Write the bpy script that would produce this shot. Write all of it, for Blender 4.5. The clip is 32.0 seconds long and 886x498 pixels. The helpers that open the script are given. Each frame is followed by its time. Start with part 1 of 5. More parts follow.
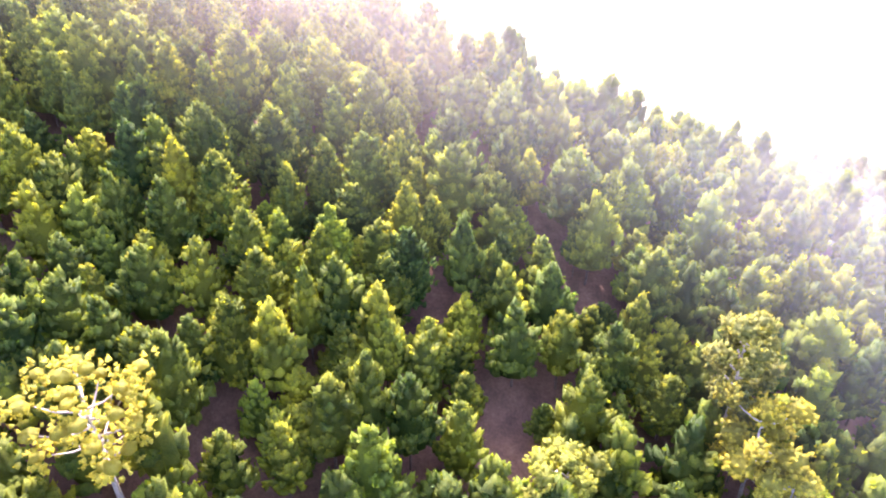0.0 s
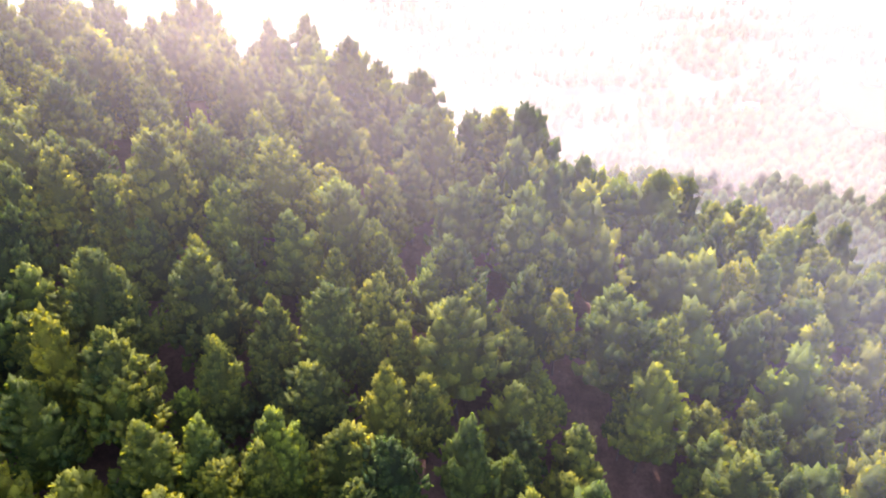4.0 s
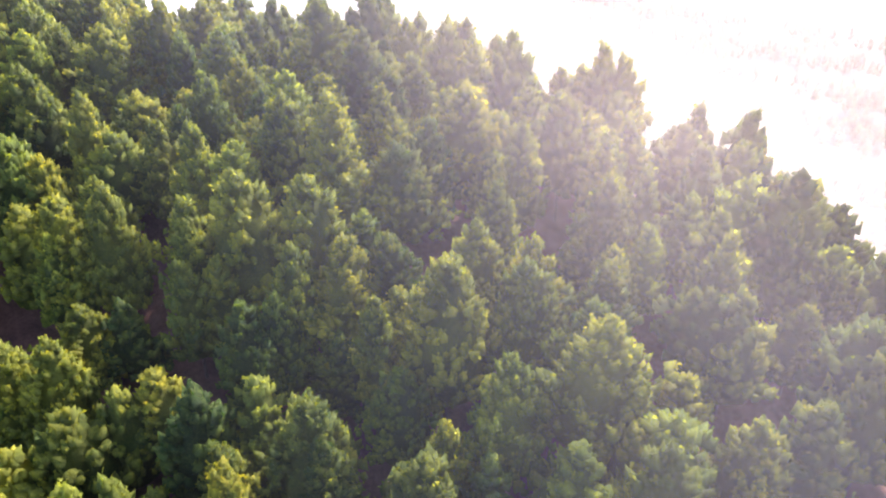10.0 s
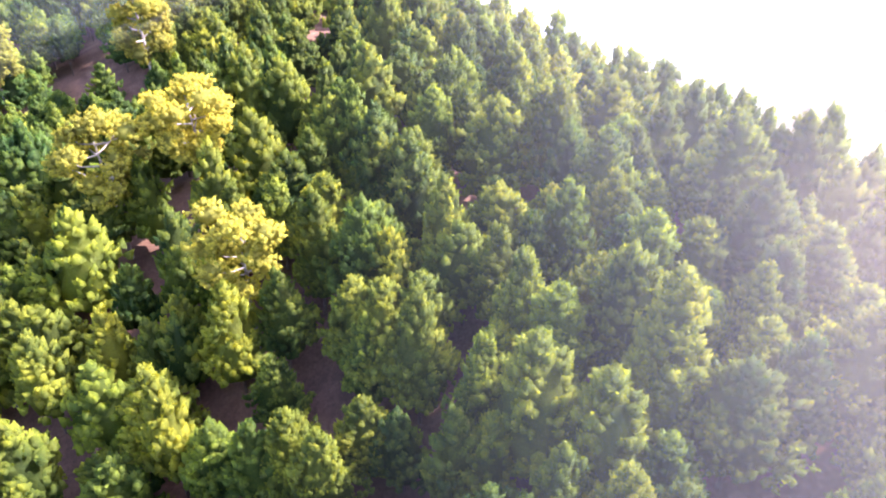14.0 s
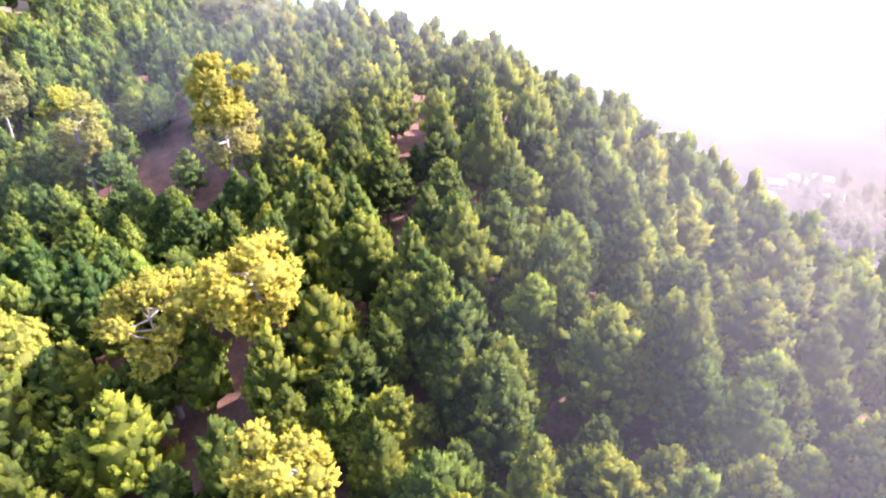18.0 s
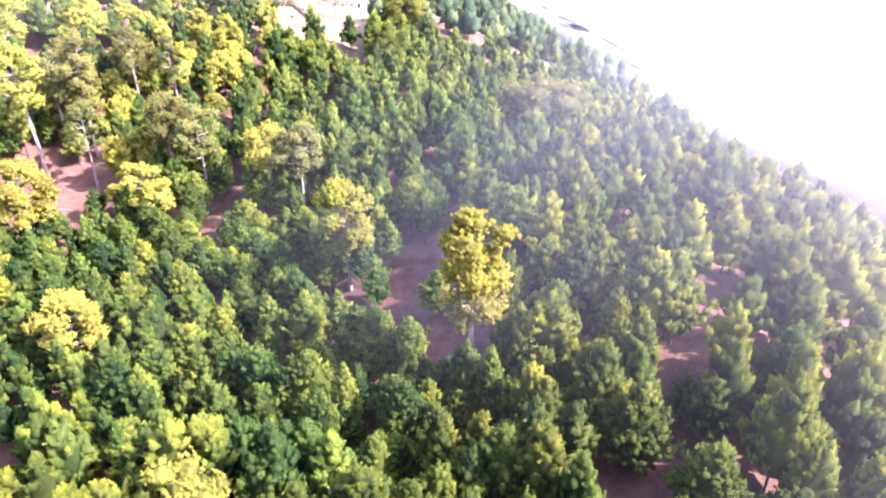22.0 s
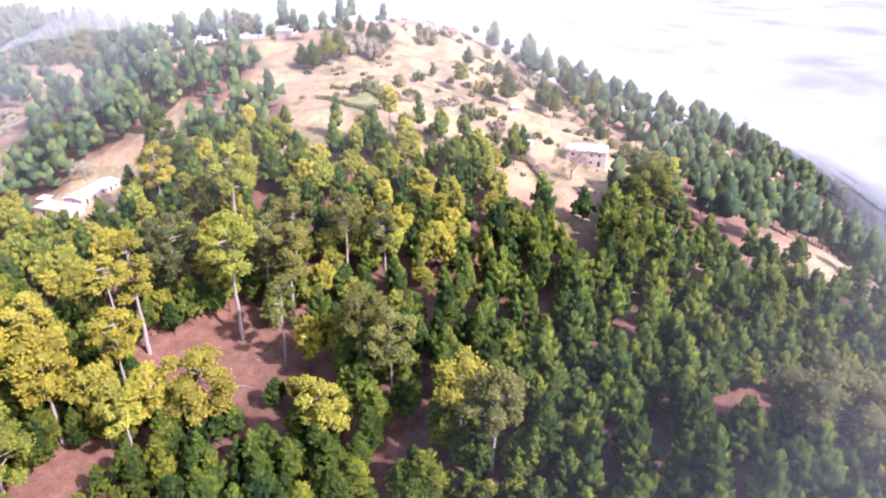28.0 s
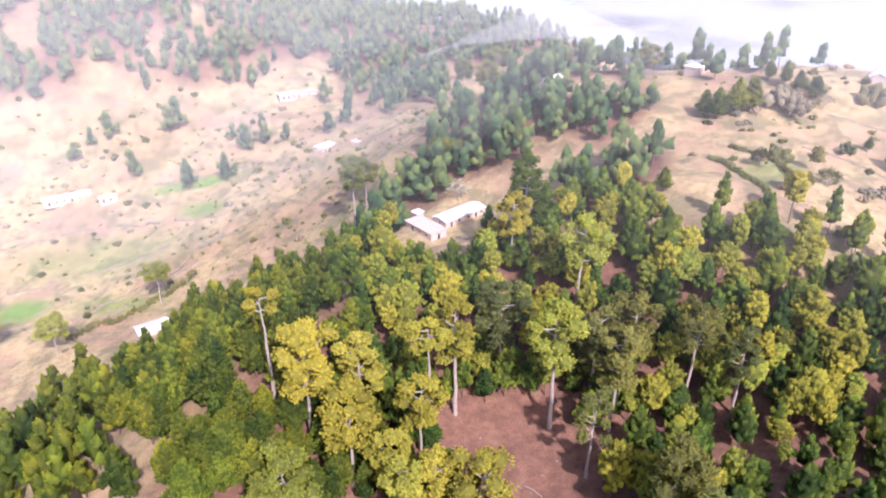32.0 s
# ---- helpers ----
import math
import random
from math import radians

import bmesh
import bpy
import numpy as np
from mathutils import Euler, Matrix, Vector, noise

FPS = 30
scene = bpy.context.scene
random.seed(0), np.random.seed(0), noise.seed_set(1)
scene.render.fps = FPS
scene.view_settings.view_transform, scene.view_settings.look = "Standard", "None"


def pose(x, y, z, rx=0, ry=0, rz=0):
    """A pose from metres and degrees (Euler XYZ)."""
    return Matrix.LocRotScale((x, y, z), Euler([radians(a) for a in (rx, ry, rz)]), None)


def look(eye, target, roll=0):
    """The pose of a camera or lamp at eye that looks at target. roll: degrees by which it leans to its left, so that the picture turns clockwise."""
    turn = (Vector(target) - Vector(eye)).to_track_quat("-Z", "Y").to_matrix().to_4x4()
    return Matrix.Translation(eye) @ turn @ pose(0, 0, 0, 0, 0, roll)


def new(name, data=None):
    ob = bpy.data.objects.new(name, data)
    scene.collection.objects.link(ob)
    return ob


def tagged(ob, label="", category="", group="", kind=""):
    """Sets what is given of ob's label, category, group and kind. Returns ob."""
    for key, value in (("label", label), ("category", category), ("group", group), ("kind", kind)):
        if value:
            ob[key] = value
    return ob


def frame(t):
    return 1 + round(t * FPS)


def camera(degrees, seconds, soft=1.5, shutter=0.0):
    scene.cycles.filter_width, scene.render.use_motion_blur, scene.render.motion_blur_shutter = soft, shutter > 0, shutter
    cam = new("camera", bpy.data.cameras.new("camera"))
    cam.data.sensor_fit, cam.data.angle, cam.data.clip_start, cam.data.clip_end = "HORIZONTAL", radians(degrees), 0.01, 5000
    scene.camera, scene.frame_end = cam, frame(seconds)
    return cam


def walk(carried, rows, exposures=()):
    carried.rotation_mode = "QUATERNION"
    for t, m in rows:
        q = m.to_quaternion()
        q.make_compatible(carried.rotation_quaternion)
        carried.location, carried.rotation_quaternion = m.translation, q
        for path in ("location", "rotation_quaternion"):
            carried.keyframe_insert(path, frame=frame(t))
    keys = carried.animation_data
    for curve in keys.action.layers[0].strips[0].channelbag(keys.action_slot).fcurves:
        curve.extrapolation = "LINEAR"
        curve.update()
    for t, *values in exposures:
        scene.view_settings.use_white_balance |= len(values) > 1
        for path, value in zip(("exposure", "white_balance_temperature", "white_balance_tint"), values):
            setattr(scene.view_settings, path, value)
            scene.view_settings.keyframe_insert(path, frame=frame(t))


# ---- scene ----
cam = camera(64.9, 32.0, soft=2.0)
# seconds, eye (x, y, z), yaw to the left of +y, pitch, roll
PATH = [
    (0, -0.00, -0.00, 60.00, 0.00, -32.47, 0.14),
    (0.5, -0.00, 4.79, 59.99, -0.10, -32.44, 0.16),
    (1, 0.03, 10.11, 59.95, -0.18, -32.38, 0.15),
    (1.5, 0.03, 15.97, 60.02, -0.28, -32.31, 0.20),
    (2, 0.14, 22.05, 60.01, -0.29, -32.16, 0.11),
    (2.5, 0.28, 28.40, 60.25, -0.24, -32.06, 0.03),
    (3, 0.30, 33.77, 60.71, -0.11, -32.04, 0.01),
    (3.5, 0.36, 37.27, 60.86, 0.02, -32.04, -0.00),
    (5.5, 0.43, 43.08, 60.95, 0.09, -31.69, -0.24),
    (6, 0.45, 45.62, 60.93, 0.77, -31.61, -0.25),
    (6.5, 0.42, 48.66, 61.01, 2.38, -31.57, -0.18),
    (7, 0.27, 52.14, 60.94, 5.67, -31.48, -0.11),
    (7.5, 0.14, 56.11, 61.10, 10.00, -31.56, 0.01),
    (8, 0.03, 60.09, 61.14, 14.82, -31.56, 0.05),
    (8.5, -0.42, 64.29, 61.38, 19.59, -31.70, 0.08),
    (9, -1.35, 68.34, 61.69, 25.04, -31.92, 0.20),
    (9.5, -2.35, 72.60, 61.84, 31.78, -32.06, 0.23),
    (10, -3.72, 76.63, 61.78, 38.10, -32.08, 0.27),
    (10.5, -5.45, 80.51, 61.96, 44.56, -32.28, 0.31),
    (11, -7.55, 84.19, 62.13, 50.95, -32.45, 0.30),
    (11.5, -10.25, 87.84, 62.68, 57.64, -32.90, 0.05),
    (12, -13.07, 91.03, 64.15, 64.44, -33.03, -0.11),
    (12.5, -14.46, 92.43, 65.73, 71.54, -33.09, -0.36),
    (13, -14.80, 92.72, 67.28, 75.19, -33.20, -0.53),
    (13.5, -15.02, 92.82, 68.82, 75.37, -33.25, -0.63),
    (15.5, -23.37, 94.57, 74.60, 76.60, -33.16, -0.46),
    (16, -26.54, 95.24, 76.01, 80.42, -33.07, -0.30),
    (16.5, -29.96, 95.94, 77.61, 80.49, -33.15, -0.32),
    (17, -33.60, 96.56, 79.14, 80.92, -33.10, -0.21),
    (17.5, -37.42, 97.18, 80.61, 82.31, -33.01, -0.17),
    (18, -41.40, 97.80, 82.17, 83.94, -32.95, -0.11),
    (18.5, -45.55, 98.35, 83.80, 85.89, -32.90, -0.09),
    (19, -49.61, 98.70, 85.38, 88.26, -32.81, 0.03),
    (19.5, -53.68, 99.09, 86.98, 90.86, -32.74, 0.05),
    (20, -57.85, 99.32, 88.54, 93.45, -32.67, 0.03),
    (20.5, -62.15, 99.22, 90.22, 96.63, -32.63, 0.19),
    (21, -66.19, 99.01, 92.12, 101.18, -32.72, 0.23),
    (21.5, -70.29, 98.61, 93.92, 105.74, -32.76, 0.28),
    (22, -74.63, 97.94, 95.49, 110.33, -32.33, 0.30),
    (22.5, -78.81, 97.03, 97.10, 114.87, -31.99, 0.31),
    (23, -83.11, 95.73, 98.84, 119.53, -30.53, 0.26),
    (23.5, -86.99, 94.36, 100.25, 123.99, -27.91, 0.31),
    (24, -90.72, 92.54, 101.86, 128.42, -27.90, 0.33),
    (24.5, -94.47, 90.55, 103.44, 129.85, -27.98, 0.30),
    (25, -97.94, 88.21, 105.05, 129.82, -27.98, 0.28),
    (25.5, -101.38, 85.85, 106.63, 129.82, -27.79, 0.26),
    (27.5, -114.51, 75.29, 112.81, 129.73, -26.93, 0.10),
    (28, -117.56, 72.55, 114.39, 129.67, -26.65, 0.09),
    (28.5, -120.68, 69.73, 115.92, 130.53, -26.67, 0.05),
    (29, -123.80, 66.91, 117.45, 132.52, -26.69, -0.00),
    (29.5, -127.13, 63.73, 118.96, 137.02, -26.72, -0.05),
    (30, -130.31, 60.80, 120.45, 142.09, -26.76, -0.15),
    (30.5, -133.31, 57.80, 122.06, 147.17, -26.83, -0.21),
    (31, -135.97, 54.59, 123.70, 152.19, -26.92, -0.21),
    (31.5, -138.60, 51.20, 125.33, 157.30, -27.05, -0.30),
    (32, -140.97, 47.41, 127.05, 162.41, -27.19, -0.32),
]
# the clip's camera closes its iris as it turns out of the glare
EXPOSURES = [(0, 3.4, 6400, 36), (1, 3.1, 6400, 37), (3, 2.55, 6400, 36), (6, 1.95, 6400, 31), (9, 2.0, 6300, 30), (13, 2.7, 5900, 28), (17, 2.4, 5900, 34), (20, 2.25, 5800, 37), (22, 2.35, 5600, 42), (23, 2.2, 5600, 42), (24, 1.75, 5500, 41), (25, 1.6, 5500, 41), (28, 1.15, 5700, 37), (32, 0.8, 5800, 31)]
walk(cam, [(t, pose(x, y, z, 90, 0, yaw) @ pose(0, 0, 0, pitch, 0, 0) @ pose(0, 0, 0, 0, 0, roll)) for t, x, y, z, yaw, pitch, roll in PATH], exposures=EXPOSURES)

# ---- world, sun, exposure ----
SUN_AZ, SUN_EL = 6.0, 42.0          # degrees to the left of +y, above the horizon
sun = new("sun", bpy.data.lights.new("sun", "SUN"))
sun.data.energy, sun.data.angle, sun.data.color = 4.3, radians(1.5), (1.0, 0.93, 0.82)
sun_way = Vector((-math.sin(radians(SUN_AZ)) * math.cos(radians(SUN_EL)), math.cos(radians(SUN_AZ)) * math.cos(radians(SUN_EL)), math.sin(radians(SUN_EL))))
sun.matrix_world = look((0, 0, 300), Vector((0, 0, 300)) - sun_way)
world = bpy.data.worlds.new("world")
scene.world = world
world.use_nodes = True
sky = world.node_tree.nodes.new("ShaderNodeTexSky")
sky.sky_type, sky.sun_disc, sky.sun_elevation, sky.sun_rotation = "NISHITA", False, radians(SUN_EL), radians(-SUN_AZ)
sky.air_density, sky.dust_density = 1.2, 3.0
world.node_tree.links.new(sky.outputs[0], world.node_tree.nodes["Background"].inputs[0])
world.node_tree.nodes["Background"].inputs[1].default_value = 0.15


# ---- materials ----
def material(name):
    m = bpy.data.materials.new(name)
    m.use_nodes = True
    t = m.node_tree
    t.nodes.clear()
    return m, t, t.nodes.new("ShaderNodeOutputMaterial")


def node(t, kind, *ins, **props):
    n = t.nodes.new(kind)
    for k, v in props.items():
        if k == "operation":
            n.operation = v
        elif k == "blend_type":
            n.blend_type = v
        elif k == "attribute_name":
            n.attribute_name = v
        elif k == "feature":
            n.feature = v
        elif k == "voronoi_dimensions":
            n.voronoi_dimensions = v
    for slot, v in ins:
        if hasattr(v, "is_output"):
            t.links.new(v, n.inputs[slot])
        else:
            n.inputs[slot].default_value = v
    return n


def where(t, scale=1.0):
    g = node(t, "ShaderNodeNewGeometry")
    return node(t, "ShaderNodeVectorMath", (0, g.outputs["Position"]), (3, scale), operation="SCALE").outputs[0]


def grain(t, vec, scale, detail=4.0, rough=0.6):
    return node(t, "ShaderNodeTexNoise", ("Vector", vec), ("Scale", scale), ("Detail", detail), ("Roughness", rough)).outputs["Fac"]


def ramp(t, fac, stops):
    n = t.nodes.new("ShaderNodeValToRGB")
    t.links.new(fac, n.inputs[0])
    e = n.color_ramp.elements
    while len(e) < len(stops):
        e.new(0.5)
    for el, (at, c) in zip(e, stops):
        el.position, el.color = at, (*c, 1.0)
    return n.outputs[0]


def mixed(t, fac, a, b, kind="MIX"):
    n = t.nodes.new("ShaderNodeMix")
    n.data_type, n.blend_type = "RGBA", kind
    for slot, v in ((0, fac), (6, a), (7, b)):
        if hasattr(v, "is_output"):
            t.links.new(v, n.inputs[slot])
        else:
            n.inputs[slot].default_value = (*v, 1.0) if isinstance(v, tuple) else v
    return n.outputs[2]


def maths(t, op, a, b=0.0, clamp=False):
    n = node(t, "ShaderNodeMath", (0, a), (1, b), operation=op)
    n.use_clamp = clamp
    return n.outputs[0]


def surface(t, out, colour, rough=0.85, bump=None, strength=0.4, distance=0.05, metal=0.0):
    p = node(t, "ShaderNodeBsdfPrincipled", ("Roughness", rough), ("Metallic", metal))
    if hasattr(colour, "is_output"):
        t.links.new(colour, p.inputs["Base Color"])
    else:
        p.inputs["Base Color"].default_value = (*colour, 1)
    if bump is not None:
        b = node(t, "ShaderNodeBump", ("Height", bump), ("Strength", strength), ("Distance", distance))
        t.links.new(b.outputs[0], p.inputs["Normal"])
    t.links.new(p.outputs[0], out.inputs[0])
    return p


def foliage(name, dark, mid, light, through_light=0.5, painted_shade=True):
    """Needles: dark to light tones in clumps, per tuft and per tree, letting light through."""
    m, t, out = material(name)
    p = where(t)
    big, small, fine = grain(t, p, 0.17, 1.0), grain(t, p, 1.1, 3.0), grain(t, p, 4.0, 4.0, 0.7)
    isl = node(t, "ShaderNodeNewGeometry").outputs["Random Per Island"]
    tree = node(t, "ShaderNodeObjectInfo").outputs["Random"]
    tone = node(t, "ShaderNodeAttribute", attribute_name="tone").outputs["Fac"]
    tree = maths(t, "FRACT", maths(t, "ADD", tree, tone))
    f = maths(t, "ADD", maths(t, "MULTIPLY", maths(t, "SUBTRACT", big, 0.5), 0.9), maths(t, "MULTIPLY", small, 0.3))
    f = maths(t, "ADD", f, maths(t, "MULTIPLY", isl, 0.20))
    f = maths(t, "ADD", f, maths(t, "ADD", 0.08, maths(t, "MULTIPLY", tree, 0.38)))
    f = maths(t, "ADD", f, maths(t, "MULTIPLY", maths(t, "SUBTRACT", fine, 0.5), 0.5))
    c = ramp(t, f, [(0.22, dark), (0.56, mid), (0.95, light)])
    # some trees greyer, some yellower
    hue = maths(t, "FRACT", maths(t, "MULTIPLY", tree, 7.31))
    c = mixed(t, 1.0, c, ramp(t, hue, [(0.0, (0.82, 1.0, 0.92)), (0.4, (0.98, 1.0, 0.85)), (0.75, (1.12, 1.05, 0.72)), (1.0, (1.0, 1.03, 1.02))]), "MULTIPLY")
    # tip tones paint inner shade and lit rims, beside the paler young needles
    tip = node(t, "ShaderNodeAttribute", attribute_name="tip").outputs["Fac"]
    c = c if not painted_shade else mixed(t, 1.0, c, ramp(t, tip, [(0.0, (0.55, 0.60, 0.62)), (0.5, (0.95, 0.98, 0.80)), (1.0, (1.36, 1.36, 0.82))]), "MULTIPLY")
    b = node(t, "ShaderNodeBump", ("Height", fine), ("Strength", 0.9), ("Distance", 0.22))
    d = node(t, "ShaderNodeBsdfDiffuse", ("Color", c), ("Roughness", 0.6), ("Normal", b.outputs[0]))
    w = mixed(t, 1.0, c, (1.45, 1.28, 0.55), "MULTIPLY")
    tr = node(t, "ShaderNodeBsdfTranslucent", ("Color", w), ("Normal", b.outputs[0]))
    x = node(t, "ShaderNodeMixShader", (0, through_light), (1, d.outputs[0]), (2, tr.outputs[0]))
    g = node(t, "ShaderNodeBsdfGlossy", ("Color", (0.62, 0.72, 0.45, 1)), ("Roughness", 0.55), ("Normal", b.outputs[0]))
    y = node(t, "ShaderNodeMixShader", (0, 0.025), (1, x.outputs[0]), (2, g.outputs[0]))
    t.links.new(y.outputs[0], out.inputs[0])
    return m


PINE = foliage("pine_needles", (0.028, 0.060, 0.014), (0.145, 0.172, 0.028), (0.36, 0.36, 0.042), 0.58)
DEEP_PINE = foliage("deep_green_needles", (0.020, 0.056, 0.016), (0.108, 0.156, 0.030), (0.31, 0.335, 0.050), 0.52)
GOLD = foliage("sunlit_old_needles", (0.24, 0.215, 0.045), (0.38, 0.340, 0.066), (0.52, 0.465, 0.105), 0.45)
OLIVE = foliage("yellow_green_needles", (0.15, 0.155, 0.034), (0.29, 0.275, 0.050), (0.45, 0.41, 0.075), 0.42)
PALE = foliage("grey_green_needles", (0.115, 0.12, 0.048), (0.21, 0.208, 0.078), (0.32, 0.305, 0.12))
# the blue of haze and shade is mixed into the far needles' colour
WOODS = foliage("far_hazed_needles", (0.034, 0.074, 0.052), (0.092, 0.140, 0.080), (0.20, 0.230, 0.095), 0.3)
SCRUB = foliage("scrub_leaves", (0.12, 0.13, 0.055), (0.22, 0.215, 0.095), (0.34, 0.32, 0.15), painted_shade=False)
DRY = foliage("dry_leaves", (0.22, 0.165, 0.13), (0.33, 0.26, 0.20), (0.44, 0.36, 0.29), 0.3, painted_shade=False)
BLOSSOM = foliage("pale_blossom", (0.38, 0.35, 0.32), (0.52, 0.48, 0.45), (0.66, 0.62, 0.60), 0.4, painted_shade=False)


def bark_material(name, dark, light):
    m, t, out = material(name)
    v = node(t, "ShaderNodeVectorMath", (0, where(t)), (1, (5.0, 5.0, 1.2)), operation="MULTIPLY").outputs[0]
    n = grain(t, v, 1.5, 5.0, 0.7)
    c = ramp(t, n, [(0.3, dark), (0.7, light)])
    surface(t, out, c, 0.9, n, 0.7, 0.04)
    return m


BARK = bark_material("pine_bark", (0.06, 0.04, 0.03), (0.20, 0.13, 0.10))
PALE_BARK = bark_material("pale_old_bark", (0.20, 0.16, 0.14), (0.48, 0.40, 0.36))


def ground_material():
    m, t, out = material("hill_ground")
    p = where(t)
    litter = node(t, "ShaderNodeAttribute", attribute_name="litter").outputs["Fac"]
    green = node(t, "ShaderNodeAttribute", attribute_name="meadow").outputs["Fac"]
    plain = node(t, "ShaderNodeAttribute", attribute_name="plain").outputs["Fac"]
    big, mid, fine = grain(t, p, 0.03, 4.0), grain(t, p, 0.25, 5.0, 0.65), grain(t, p, 2.2, 5.0, 0.7)
    red = ramp(t, mid, [(0.25, (0.085, 0.042, 0.030)), (0.55, (0.19, 0.095, 0.062)), (0.85, (0.29, 0.165, 0.105))])
    tan = ramp(t, mid, [(0.25, (0.25, 0.18, 0.086)), (0.5, (0.42, 0.318, 0.160)), (0.8, (0.53, 0.42, 0.230))])
    tan = mixed(t, ramp(t, big, [(0.46, (0, 0, 0)), (0.66, (1, 1, 1))]), tan, (0.36, 0.225, 0.145))
    sward = ramp(t, grain(t, p, 0.075, 6.0, 0.68), [(0.47, (0, 0, 0)), (0.60, (1, 1, 1))])
    tan = mixed(t, maths(t, "MULTIPLY", sward, 0.75), tan, (0.165, 0.150, 0.078))
    grass = ramp(t, mid, [(0.3, (0.095, 0.19, 0.03)), (0.7, (0.185, 0.30, 0.05))])
    c = mixed(t, litter, tan, red)
    c = mixed(t, green, c, grass)
    bank = node(t, "ShaderNodeAttribute", attribute_name="bank").outputs["Fac"]
    c = mixed(t, maths(t, "MULTIPLY", bank, ramp(t, mid, [(0.35, (0.35, 0.35, 0.35)), (0.6, (0.95, 0.95, 0.95))])), c, (0.125, 0.110, 0.062))
    speck = ramp(t, fine, [(0.35, (0.72, 0.72, 0.72)), (0.65, (1.12, 1.12, 1.12))])
    c = mixed(t, 1.0, c, speck, "MULTIPLY")
    patch = maths(t, "ADD", maths(t, "MULTIPLY", grain(t, p, 0.012, 5.0, 0.6), 0.7), maths(t, "MULTIPLY", grain(t, p, 0.06, 4.0, 0.6), 0.3))
    dusty = ramp(t, patch, [(0.38, (0.050, 0.058, 0.042)), (0.52, (0.090, 0.085, 0.066)), (0.68, (0.17, 0.145, 0.118))])
    c = mixed(t, plain, c, dusty)
    surface(t, out, c, 0.95, fine, 0.5, 0.12)
    return m


GROUND = ground_material()


def haze_material(name, thick, colour, onward, glare=0.0, glow=(0.96, 0.82, 0.74)):
    """Haze painted on added sheets: thin and patchy, lit by sun and sky, glaring towards the sun, thinned further by
    the mesh's own veil value.
    """
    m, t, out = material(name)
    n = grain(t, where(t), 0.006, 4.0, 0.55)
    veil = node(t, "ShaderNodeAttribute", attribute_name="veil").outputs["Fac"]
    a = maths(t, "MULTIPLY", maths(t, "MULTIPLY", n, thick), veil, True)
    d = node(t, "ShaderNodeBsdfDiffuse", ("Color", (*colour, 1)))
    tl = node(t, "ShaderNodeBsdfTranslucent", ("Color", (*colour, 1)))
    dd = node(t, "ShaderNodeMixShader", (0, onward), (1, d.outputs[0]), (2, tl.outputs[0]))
    # rough warm gloss stands in for sun glare scattered by the haze
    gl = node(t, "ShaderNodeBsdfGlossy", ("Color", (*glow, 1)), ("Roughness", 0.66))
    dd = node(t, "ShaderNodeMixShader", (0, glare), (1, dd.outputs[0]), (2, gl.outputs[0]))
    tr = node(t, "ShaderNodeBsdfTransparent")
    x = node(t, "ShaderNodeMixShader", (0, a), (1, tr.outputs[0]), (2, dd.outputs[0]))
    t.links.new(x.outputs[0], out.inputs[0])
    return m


# added sheets that stand in for the distance haze of the air
VALLEY_HAZE = haze_material("valley_mist", 2.0, (0.365, 0.392, 0.410), 0.08)
HAZE = haze_material("haze_sheet", 2.0, (0.50, 0.455, 0.42), 0.55)
CANOPY_HAZE = haze_material("canopy_haze", 2.0, (0.74, 0.79, 0.88), 0.1, 0.36)
SOUTH_HAZE = haze_material("south_haze_sheet", 2.0, (0.80, 0.80, 0.80), 0.1)


def plaster(name, colour, dirt):
    m, t, out = material(name)
    n, s = grain(t, where(t), 0.7, 5.0, 0.65), grain(t, where(t), 9.0, 3.0)
    c = mixed(t, ramp(t, n, [(0.45, (0, 0, 0)), (0.75, (1, 1, 1))]), colour, dirt)
    surface(t, out, c, 0.9, s, 0.3, 0.02)
    return m


WHITE_WALL = plaster("lime_washed_wall", (0.54, 0.445, 0.395), (0.36, 0.28, 0.24))
ROOF_SLAB = plaster("concrete_roof", (0.52, 0.42, 0.34), (0.38, 0.30, 0.24))
ROOF_WHITE = plaster("white_roof_sheet", (0.64, 0.60, 0.56), (0.48, 0.44, 0.40))
DARK_OPENING = plaster("dark_opening", (0.025, 0.022, 0.02), (0.05, 0.04, 0.035))
STONE = plaster("dry_stone", (0.24, 0.195, 0.15), (0.14, 0.115, 0.09))

# ---- the lie of the land: swells of (x, y, radius, height) over the valley floor ----
NORTH_RIDGE = [(-20, 150, 70, 7.4), (-60, 130, 50, 18), (-110, 110, 50, -2.2), (-160, 105, 50, 5.2), (-215, 75, 50, 12.2), (30, 130, 60, 9.8), (-20, 90, 50, -9), (-70, 70, 50, -16.1), (-130, 50, 45, 13.7), (-175, 20, 45, -30.1), (-280, 20, 45, -2.7), (100, 240, 120, 38.7), (-370, 40, 60, 23.2), (-100, 0, 60, -6.3), (60, 60, 70, -0.8), (-155, 72, 20, -12)]
WEST_HILL = [(-235, -80, 40, -13.7), (-225, -130, 35, 11.5), (-290, -110, 45, 29.7), (-300, -40, 45, -4.5), (-360, -60, 55, 24.2), (-370, -150, 60, 11.2), (-430, -190, 60, 61.4), (-300, -250, 70, 49), (-460, -40, 80, 32.1), (-550, -110, 80, 49.7), (-640, -40, 90, 35.7), (-420, -330, 110, 59.6)]
